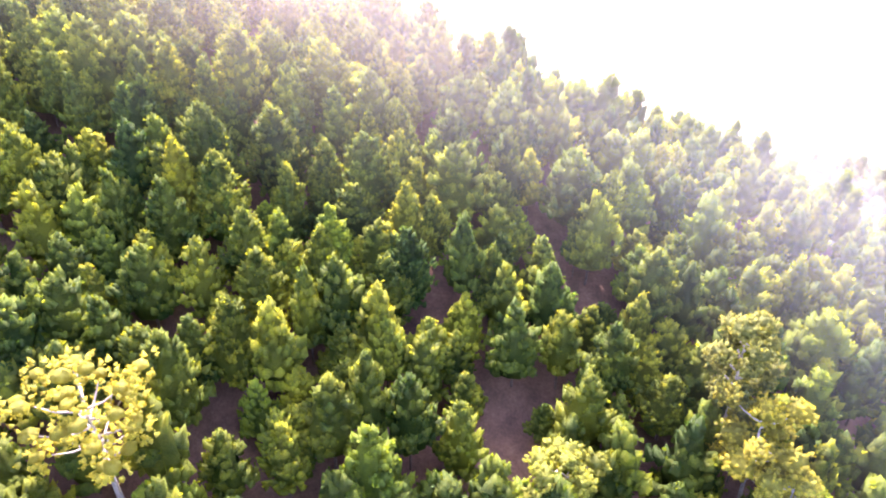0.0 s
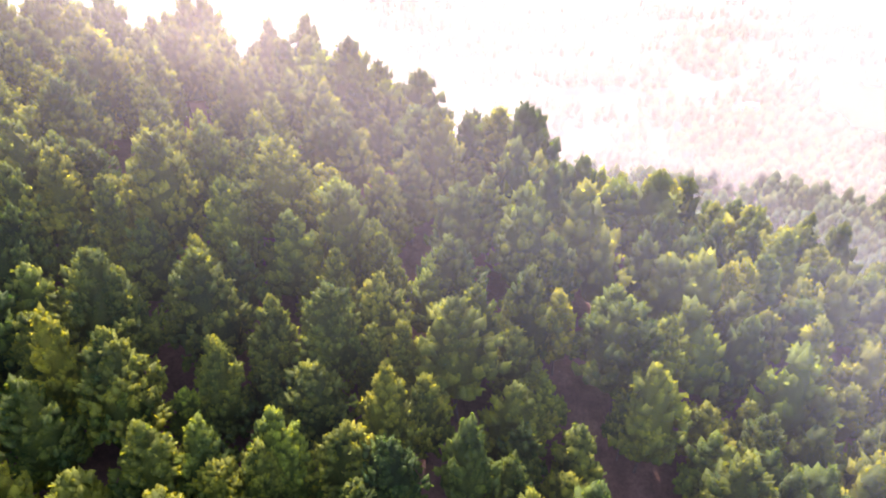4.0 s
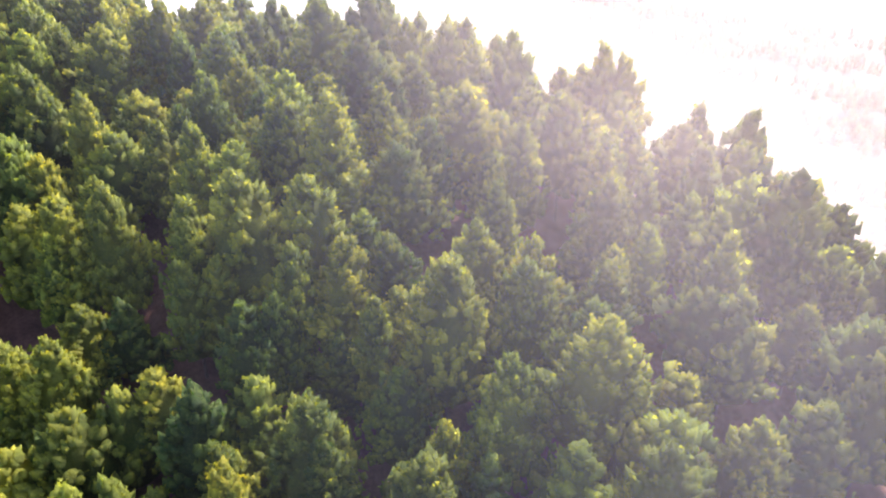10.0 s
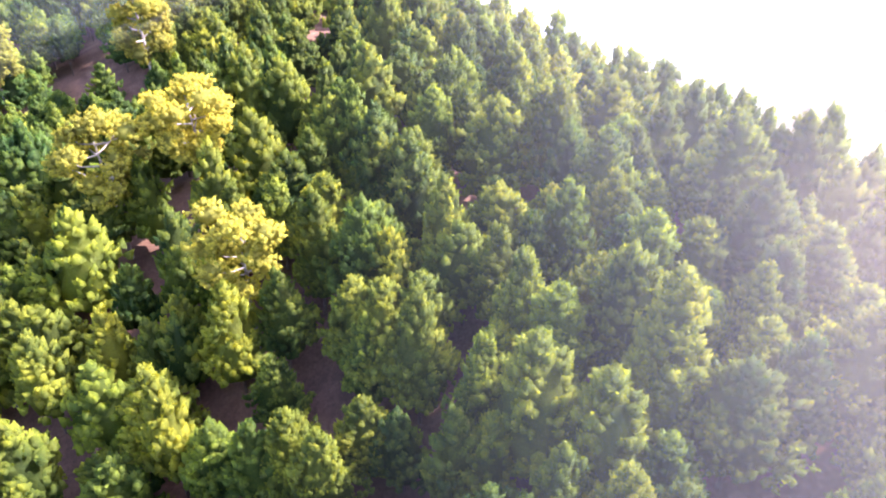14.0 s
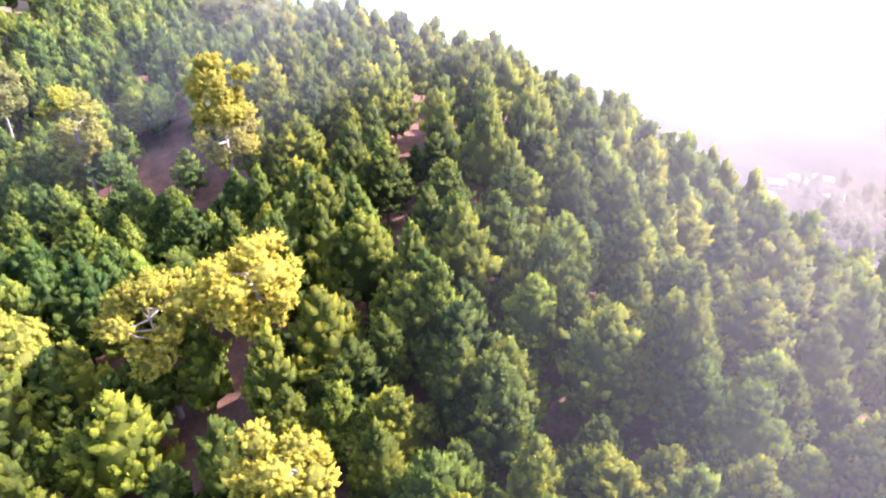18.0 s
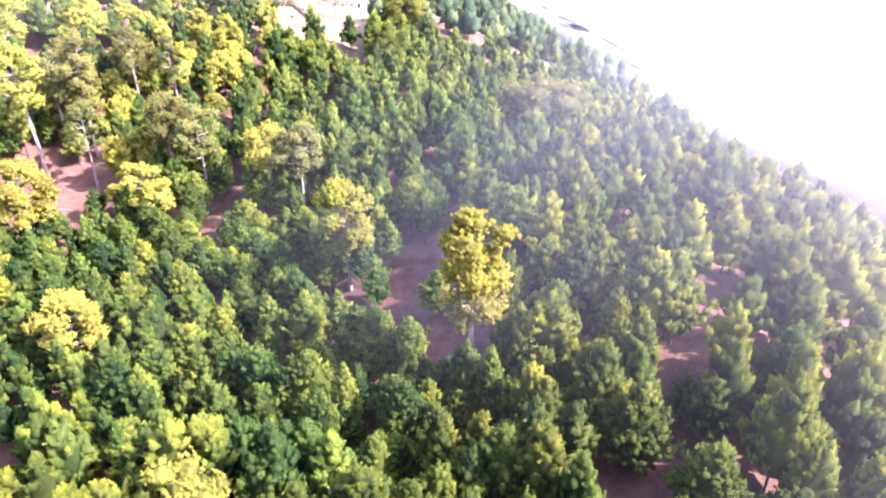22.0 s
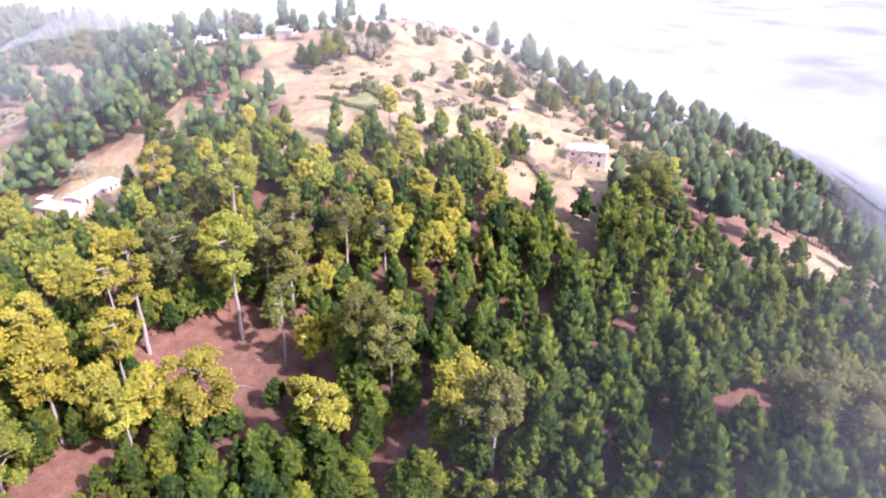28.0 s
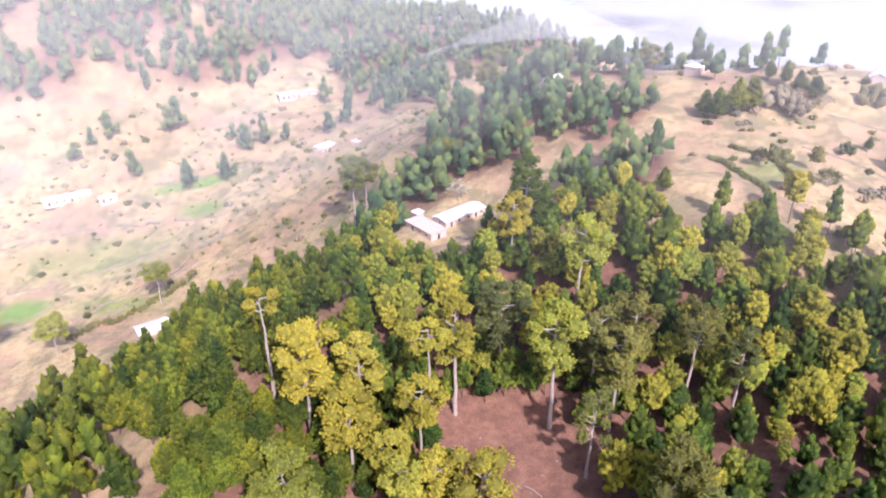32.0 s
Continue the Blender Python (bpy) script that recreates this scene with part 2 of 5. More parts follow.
SOUTH_VALLEY = [(-200, -40, 45, 7.4), (-170, -80, 45, -24), (-205, -175, 35, 1.3), (-150, -120, 45, 28.9), (-110, -210, 70, -13.1), (-200, -330, 90, 12.3), (-330, -380, 100, -20.4), (-230, -470, 110, 22.1), (-80, -480, 120, -51.8), (-90, -530, 110, 51.1), (-230, -600, 120, 0.1), (-20, -40, 80, -30.7), (-30, -620, 120, 91.1), (120, -560, 130, 80.6), (-350, -650, 130, 50.9), (-520, -650, 130, 50.4), (-150, -680, 130, 25.3), (60, -440, 100, 24)]
BROAD = [(-150, -50, 350, 12.9), (-250, -450, 260, 91.6), (-150, 60, 200, 139.9)]
VALLEY_FLOOR = -140.0
# the wooded slope beyond the north foot of the hill
NORTH_SLOPE = [(150, 300, 60, 6), (220, 330, 70, 8), (330, 400, 100, 12), (360, 620, 150, 12)]
# the crest of the near hill, from west to east; past it the ground falls away to the north
CREST_X = (-420, -330, -230, -200, -154, -106, -70, -49, -23, -12, 4, 26, 45, 67, 90, 140)
CREST_Y = (230, 160, 158, 167, 174, 169, 166, 169, 168, 160, 151, 143, 143, 153, 150, 150)


def waves(x, y, size, seed):
    """Cheap smooth unevenness between about -1 and 1."""
    r = np.random.RandomState(seed)
    z = 0
    for k in range(6):
        a, ph, f = r.uniform(0, 6.283), r.uniform(0, 6.283), r.uniform(0.6, 1.7) / size
        z = z + np.sin((x * math.cos(a) + y * math.sin(a)) * f * 6.283 + ph)
    return z / 3.0


def ellipse(x, y, cx, cy, rx, ry, turn=0.0, soft=0.15):
    """1 inside a turned ellipse, 0 outside, with a soft edge."""
    c, s = math.cos(radians(turn)), math.sin(radians(turn))
    u, v = ((x - cx) * c + (y - cy) * s) / rx, (-(x - cx) * s + (y - cy) * c) / ry
    return np.clip((1 + soft - np.sqrt(u * u + v * v)) / (2 * soft), 0, 1)


def terraces(x, y):
    return ellipse(x, y, -150, -330, 150, 110, -25, 0.2)


def land(x, y):
    x, y = np.asarray(x, float), np.asarray(y, float)
    z = VALLEY_FLOOR + 0 * x
    for cx, cy, r, h in NORTH_RIDGE + WEST_HILL + SOUTH_VALLEY + BROAD:
        z = z + h * np.exp(-((x - cx) ** 2 + (y - cy) ** 2) / (2 * r * r))
    over = y - np.interp(x, CREST_X, CREST_Y)
    z = z + 3.0 * np.exp(-(over / 26.0) ** 2) * np.clip((x + 150) / 40, 0, 1)
    past = 4.0 * np.logaddexp(0, (over - 2.0) / 4.0)
    z = VALLEY_FLOOR + (z - VALLEY_FLOOR) * (1 - 0.84 * np.tanh(past / 95.0))
    for cx, cy, r, h in NORTH_SLOPE:
        z = z + h * np.exp(-((x - cx) ** 2 + (y - cy) ** 2) / (2 * r * r))
    near = np.exp(-((x + 150) ** 2 + (y + 50) ** 2) / (2 * 420.0 ** 2))
    z = z + near * (1.1 * waves(x, y, 34.0, 3) + 0.35 * waves(x, y, 9.0, 5))
    m = terraces(x, y)
    step = 2.6
    q = z / step
    fr = q - np.floor(q)
    z = z * (1 - m) + m * step * (np.floor(q) + np.clip((fr - 0.7) / 0.3, 0, 1))
    # level yard of the farmhouse
    f = ellipse(x, y, -214, -180, 27, 17, 25, 0.25)
    return z * (1 - f) + f * 14.0


def land_at(x, y):
    return float(land(np.array([x]), np.array([y]))[0])


def mesh_of(name, verts, tris, mats, index=None, smooth=False):
    """A mesh from arrays of corners and triangles."""
    me = bpy.data.meshes.new(name)
    verts, tris = np.asarray(verts, np.float32), np.asarray(tris, np.int32)
    me.vertices.add(len(verts))
    me.vertices.foreach_set("co", verts.ravel())
    me.loops.add(tris.size)
    me.loops.foreach_set("vertex_index", tris.ravel())
    me.polygons.add(len(tris))
    me.polygons.foreach_set("loop_start", np.arange(0, tris.size, 3, dtype=np.int32))
    me.polygons.foreach_set("loop_total", np.full(len(tris), 3, np.int32))
    for mt in mats:
        me.materials.append(mt)
    if index is not None:
        me.polygons.foreach_set("material_index", np.asarray(index, np.int32))
    if smooth:
        me.polygons.foreach_set("use_smooth", np.ones(len(tris), bool))
    me.update()
    me.validate()
    return me


# ---- where what grows ----
def FIELD(x, y):
    """The bare tan field at the hedge."""
    return ellipse(x, y, -287, -127, 25, 12, -30, 0.15)


def forest_cover(x, y):
    """How densely the young pines stand, 0 to 1."""
    north = ellipse(x, y, -70, 90, 190, 150, 0, 0.1)
    north = np.maximum(north, ellipse(x, y, -235, 35, 115, 95, 20, 0.12))
    north = np.maximum(north, ellipse(x, y, -165, -20, 75, 75, 0, 0.15))
    north = np.maximum(north, ellipse(x, y, -160, -130, 62, 75, 20, 0.15))
    north = np.maximum(north, ellipse(x, y, -235, -95, 58, 52, 0, 0.15))
    north = np.maximum(north, ellipse(x, y, -110, -150, 48, 66, 20, 0.12))
    north = np.maximum(north, ellipse(x, y, -282, -58, 46, 52, 0, 0.2))
    holes = np.maximum.reduce([
        ellipse(x, y, -166, 64, 8, 7, 30, 0.3), ellipse(x, y, -252, 48, 11, 8, 0, 0.3), ellipse(x, y, -181, 50, 9, 6, 0, 0.3),
        ellipse(x, y, -196, -68, 22, 17, -20, 0.3), ellipse(x, y, -213, -180, 25, 15, 25, 0.2), ellipse(x, y, -203, -159, 20, 16, 25, 0.2), FIELD(x, y), 0.75 * ellipse(x, y, -279, -115, 20, 10, -30, 0.2), ellipse(x, y, -150, -62, 13, 10, 0, 0.3),
        ellipse(x, y, -296, -20, 15, 8, 40, 0.3), ellipse(x, y, -135, 100, 6, 8, 0, 0.4), ellipse(x, y, -100, 78, 5, 8, 0, 0.4),
        ellipse(x, y, -205, -10, 8, 6, 0, 0.4), ellipse(x, y, 8, 66, 5, 7, 0, 0.4), ellipse(x, y, -93, -203, 21, 30, 0, 0.2), ellipse(x, y, -322, -44, 24, 15, -25, 0.2)])
    thin = np.clip((-150 - x) / 40, 0, 1) * (0.06 + 0.22 * waves(x, y, 26.0, 8))
    open_stand = 0.78 + 0.22 * np.maximum(np.clip((x + 110) / 30, 0, 1) * np.clip((y - 40) / 20, 0, 1), np.clip((x + 170) / 30, 0, 1) * np.clip((y - 82) / 15, 0, 1))
    return open_stand * np.clip(north - holes, 0, 1) * (y < np.interp(x, CREST_X, CREST_Y) + 75) * (1 - 0.8 * bare_hill(x, y)) * np.clip(1 - thin, 0, 1)


def bare_hill(x, y):
    return np.clip(ellipse(x, y, -366, -108, 68, 72, -25, 0.15), 0, 1)


def far_woods(x, y):
    woods = np.maximum.reduce([
        ellipse(x, y, -275, -235, 70, 48, 35, 0.12), ellipse(x, y, -255, -150, 45, 16, 25, 0.2), ellipse(x, y, -215, -215, 40, 25, 20, 0.15),
        0.85 * ellipse(x, y, -420, 30, 150, 80, -10, 0.2), 0.8 * ellipse(x, y, -610, 0, 110, 110, 0, 0.25), 0.45 * ellipse(x, y, -520, -90, 130, 80, 0, 0.2), 0.12 * ellipse(x, y, -400, -260, 80, 45, 30, 0.2),
        1.2 * ellipse(x, y, -100, -548, 260, 88, 6, 0.2), 0.95 * ellipse(x, y, -330, -560, 130, 90, -10, 0.2), 0.9 * ellipse(x, y, -262, -452, 42, 70, -8, 0.25), 0.95 * ellipse(x, y, 235, 360, 150, 210, -25, 0.2),
        0.10 * ellipse(x, y, -150, -400, 90, 60, 0, 0.3), 0.8 * ellipse(x, y, -370, -400, 40, 30, 0, 0.3)])
    lumps = waves(x, y, 60.0, 11)
    return np.clip(woods * (0.75 + 0.5 * lumps), 0, 1) * (1 - bare_hill(x, y)) * (1 - ellipse(x, y, -214, -179, 33, 21, 25, 0.2)) * (1 - ellipse(x, y, -340, -46, 30, 20, -25, 0.2)) * (1 - FIELD(x, y))


# ---- ground, one sheet to the horizon ----
def smooth(v):
    v = np.clip(v, 0, 1)
    return v * v * (3 - 2 * v)


def axis_steps(lo, hi, step, far):
    core = list(np.arange(lo, hi + 0.1, step))
    d, a, b = step, [], []
    v = hi
    while v < far:
        d *= 1.22
        v += d
        a.append(v)
    v, d = lo, step
    while v > -far:
        d *= 1.22
        v -= d
        b.append(v)
    return np.array(b[::-1] + core + a)


def build_ground():
    xs, ys = axis_steps(-660, 300, 4.8, 4200), axis_steps(-640, 480, 4.8, 4200)
    gx, gy = np.meshgrid(xs, ys)
    gz = land(gx, gy)
    n, m = len(xs), len(ys)
    i = (np.arange(m - 1)[:, None] * n + np.arange(n - 1)).ravel()
    tris = np.concatenate([np.c_[i, i + 1, i + n + 1], np.c_[i, i + n + 1, i + n]])
    me = mesh_of("ground", np.c_[gx.ravel(), gy.ravel(), gz.ravel()], tris, [GROUND], smooth=True)
    x, y, z = gx.ravel(), gy.ravel(), gz.ravel()
    litter = np.clip(np.maximum(ellipse(x, y, -70, 90, 200, 160, 0, 0.1), np.maximum.reduce([ellipse(x, y, -200, -10, 110, 140, 10, 0.12), far_woods(x, y), ellipse(x, y, 185, 330, 200, 230, 20, 0.15)])) * (1 - 0.9 * bare_hill(x, y)), 0, 1)
    green = np.maximum.reduce([ellipse(x, y, -118, -360, 27, 5, -12, 0.35), 0.8 * ellipse(x, y, -121, -330, 14, 7, -25, 0.4), ellipse(x, y, -34, -283, 13, 9, -15, 0.35), 0.55 * ellipse(x, y, -80, -262, 26, 8, -30, 0.5), 0.4 * ellipse(x, y, -70, -312, 46, 18, -20, 0.5), 0.45 * ellipse(x, y, -318, -135, 14, 9, 20, 0.3)])
    plain = np.clip((-84 - z) / 36, 0, 1) * (1 - ellipse(x, y, -100, -380, 260, 230, 0, 0.2))
    fall = np.hypot(*np.gradient(gz, ys, xs)).ravel()
    bank = smooth((fall - 0.42) / 0.35) * terraces(x, y)
    for name, v in (("litter", litter), ("meadow", green), ("plain", plain), ("bank", bank)):
        me.attributes.new(name, "FLOAT", "POINT").data.foreach_set("value", v.astype(np.float32))
    return tagged(new("ground", me), "red pine-litter hillside and dry tan grass slopes falling to a wide valley", "ground", kind="structure")


build_ground()


def sheet(name, label, category, xs, ys, height, veil, mat):
    gx, gy = np.meshgrid(xs, ys)
    gz = height(gx, gy)
    n, m = len(xs), len(ys)
    i = (np.arange(m - 1)[:, None] * n + np.arange(n - 1)).ravel()
    me = mesh_of(name, np.c_[gx.ravel(), gy.ravel(), gz.ravel()], np.concatenate([np.c_[i, i + 1, i + n + 1], np.c_[i, i + n + 1, i + n]]), [mat], smooth=True)
    me.attributes.new("veil", "FLOAT", "POINT").data.foreach_set("value", veil(gx, gy, gz).ravel().astype(np.float32))
    tagged(new(name, me), label, category, kind="structure")


def valley_veil(x, y, z):
    """Thin to the north, thick over the wide valley to the west, parted where the south valley lies clear."""
    clear = np.clip((60 - y) / 120, 0, 1) * np.clip((x + 470) / 90, 0, 1)
    return (0.02 + 1.0 * np.clip((-260 - x) / 240, 0, 1)) * (1 - 0.95 * clear) * smooth((z - 3 - land(x, y)) / 46)


VALLEY_HAZE_LEVEL = -50.0
sheet("valley_mist", "thin white sheet standing in for haze over the valley floor", "mist", axis_steps(-1000, 400, 20.0, 4000), axis_steps(-200, 1000, 20.0, 4000), lambda x, y: VALLEY_HAZE_LEVEL + 0 * x, valley_veil, VALLEY_HAZE)


def haze_sheet(radius, share):
    """One added upright haze sheet that bends round the north of the hill, thinning with height and to its ends."""
    arc = [(5 + radius * math.cos(a), 45 + radius * math.sin(a)) for a in np.radians(np.linspace(-20, 83, 45))]
    arc += [(-135 + radius * math.cos(a), 62 + radius * math.sin(a)) for a in np.radians(np.linspace(83, 205, 53))]
    arc = np.array(arc)
    zs = np.array([-150.0, -60.0, 0.0, 50.0, 90.0, 130.0, 170.0])
    n, m = len(arc), len(zs)
    v = np.c_[np.tile(arc, (m, 1)), np.repeat(zs, n)]
    i = (np.arange(m - 1)[:, None] * n + np.arange(n - 1)).ravel()
    me = mesh_of("haze", v, np.concatenate([np.c_[i, i + 1, i + n + 1], np.c_[i, i + n + 1, i + n]]), [HAZE], smooth=True)
    north = (v[:, 1] - 52) / (radius + 15)
    veil = share * np.clip((165 - v[:, 2]) / 75, 0, 1) * smooth((north + 0.28) / 1.1)
    me.attributes.new("veil", "FLOAT", "POINT").data.foreach_set("value", veil.astype(np.float32))
    tagged(new("haze", me), "thin upright sheet standing in for haze round the wooded hill", "haze", kind="structure")


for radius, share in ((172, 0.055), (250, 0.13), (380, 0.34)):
    haze_sheet(radius, share)


def spine_distance(x, y):
    f = np.clip(((x - 5) * -140 + (y - 45) * 17) / (140.0 ** 2 + 17.0 ** 2), 0, 1)
    return np.hypot(x - 5 + 140 * f, y - 45 - 17 * f)


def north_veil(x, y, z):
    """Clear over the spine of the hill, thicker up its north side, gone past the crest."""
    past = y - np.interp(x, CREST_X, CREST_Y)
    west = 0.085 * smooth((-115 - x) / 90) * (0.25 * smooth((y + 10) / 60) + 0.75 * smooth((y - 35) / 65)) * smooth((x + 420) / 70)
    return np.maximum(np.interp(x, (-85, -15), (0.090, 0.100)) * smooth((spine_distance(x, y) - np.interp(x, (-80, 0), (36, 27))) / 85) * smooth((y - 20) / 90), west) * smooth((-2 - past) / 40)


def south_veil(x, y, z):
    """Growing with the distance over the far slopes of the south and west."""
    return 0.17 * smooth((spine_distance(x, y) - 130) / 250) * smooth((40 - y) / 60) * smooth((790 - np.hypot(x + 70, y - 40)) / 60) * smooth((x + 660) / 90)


# two draped sheets paint distance haze above the trees
sheet("canopy_haze", "thin sheet standing in for sunlit haze over the tree tops", "haze", np.arange(-424, 150, 8.0), np.arange(-54, 222, 6.0), lambda x, y: land(x, y) + 24.0, north_veil, CANOPY_HAZE)
sheet("canopy_haze", "thin sheet standing in for pale haze over the far slopes", "haze", np.arange(-700, 260, 10.0), np.arange(-760, 71, 10.0), lambda x, y: land(x, y) + 34.0, south_veil, SOUTH_HAZE)


# ---- pines ----
def unit(v):
    return v / np.maximum(np.linalg.norm(v, axis=-1, keepdims=True), 1e-6)


def tufts(centres, ways, size, wide, blades, rng, spread=0.9):
    """Needle tufts: blades that fan out of each centre, broad at the tip."""
    n = len(centres)
    d = unit(ways[:, None] + spread * unit(rng.normal(size=(n, blades, 3))))
    length = size[:, None, None] * rng.uniform(0.75, 1.15, (n, blades, 1))
    tip = centres[:, None] + d * length
    side = unit(np.cross(d, rng.normal(size=(n, blades, 3)))) * (wide * length)
    root = np.repeat(centres[:, None], blades, 1) + 0.12 * d * length
    v = np.stack([root, tip + side, tip - side], 2).reshape(-1, 3)
    return v, np.arange(len(v)).reshape(-1, 3)


G = (1 + 5 ** 0.5) / 2
ICO = unit(np.array([(-1, G, 0), (1, G, 0), (-1, -G, 0), (1, -G, 0), (0, -1, G), (0, 1, G), (0, -1, -G), (0, 1, -G), (G, 0, -1), (G, 0, 1), (-G, 0, -1), (-G, 0, 1)], float))
ICO_T = np.array([(0, 11, 5), (0, 5, 1), (0, 1, 7), (0, 7, 10), (0, 10, 11), (1, 5, 9), (5, 11, 4), (11, 10, 2), (10, 7, 6), (7, 1, 8), (3, 9, 4), (3, 4, 2), (3, 2, 6), (3, 6, 8), (3, 8, 9), (4, 9, 5), (2, 4, 11), (6, 2, 10), (8, 6, 7), (9, 8, 1)])
RING = np.arange(5) * 2 * math.pi / 5
DOME = np.r_[np.c_[np.cos(RING), np.sin(RING), np.full(5, -0.45)], [(0, 0, 0.9)]]
DOME_T = np.array([(k, (k + 1) % 5, 5) for k in range(5)])
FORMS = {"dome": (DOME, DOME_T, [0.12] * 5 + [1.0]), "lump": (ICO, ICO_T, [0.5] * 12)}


def puffs(centres, ways, size, rng, spikes=0, shape="lump", stretch=0.45):
    """Brush-like needle clumps: uneven lumps drawn out along ways, with a few needle sprays at the tip."""
    form, tri, _ = FORMS[shape]
    n, k = len(centres), len(form)
    way = unit(unit(ways) + 0.25 * unit(rng.normal(size=(n, 3))))
    a = unit(np.cross(way, unit(rng.normal(size=(n, 3)))))
    b = np.cross(way, a)
    base = form * rng.uniform(0.80, 1.18, (n, k, 1))
    base = base[:, :, :1] * a[:, None] + base[:, :, 1:2] * b[:, None] + (1 + stretch) * base[:, :, 2:] * way[:, None]
    v = (centres[:, None] + base * size[:, None, None]).reshape(-1, 3)
    t = (tri[None] + (np.arange(n) * k)[:, None, None]).reshape(-1, 3)
    if spikes:
        sv, st = tufts(centres, way * 0.8, size * 1.35, 0.23, spikes, rng, 0.95)
        v, t = np.concatenate([v, sv]), np.concatenate([t, st + len(v)])
    return v, t


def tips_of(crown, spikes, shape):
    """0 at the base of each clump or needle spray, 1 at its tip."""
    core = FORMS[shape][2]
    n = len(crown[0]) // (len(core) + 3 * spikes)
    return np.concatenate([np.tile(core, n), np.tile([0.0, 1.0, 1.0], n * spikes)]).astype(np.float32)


def tube(points, radii, sides):
    """A tapered stem along points."""
    pts, rad = np.asarray(points, float), np.asarray(radii, float)
    along = np.gradient(pts, axis=0)
    a = unit(np.cross(along, np.array([0.31, 0.95, 0.07])))
    b = unit(np.cross(along, a))
    th = np.arange(sides) * 2 * math.pi / sides
    v = (pts[:, None] + rad[:, None, None] * (np.cos(th)[None, :, None] * a[:, None] + np.sin(th)[None, :, None] * b[:, None])).reshape(-1, 3)
    t = []
    for k in range(len(pts) - 1):
        for s in range(sides):
            p, q = k * sides + s, k * sides + (s + 1) % sides
            t += [(p, q, q + sides), (p, q + sides, p + sides)]
    return v, np.array(t)


def join_arrays(pieces):
    vs, ts, at = [], [], 0
    for v, t in pieces:
        vs.append(v)
        ts.append(t + at)
        at += len(v)
    return np.concatenate(vs), np.concatenate(ts)


def crown_core(low, h, reach_of, stem_at, rng, turns=9, rows=5):
    """The close inner foliage of a crown: an uneven closed hull."""
    us = np.linspace(0.0, 0.93, rows)
    th = np.arange(turns) * 2 * math.pi / turns
    v = []
    for u in us:
        x0, y0 = stem_at(low + (h - low) * u)
        r = reach_of(u, th) * rng.uniform(0.62, 0.78, turns)
        v += [(x0 + r[k] * math.cos(th[k]), y0 + r[k] * math.sin(th[k]), low + (h - low - 0.8) * u + 0.22 * r[k]) for k in range(turns)]
    v += [(*stem_at(low), low + 0.3), (*stem_at(h), h - 0.6)]
    n = len(v)
    t = []
    for k in range(turns):
        q = (k + 1) % turns
        t += [(q, k, n - 2), ((rows - 1) * turns + k, (rows - 1) * turns + q, n - 1)]
        for r in range(rows - 1):
            a, b = r * turns + k, r * turns + q
            t += [(a, b, b + turns), (a, b + turns, a + turns)]
    return np.array(v), np.array(t)


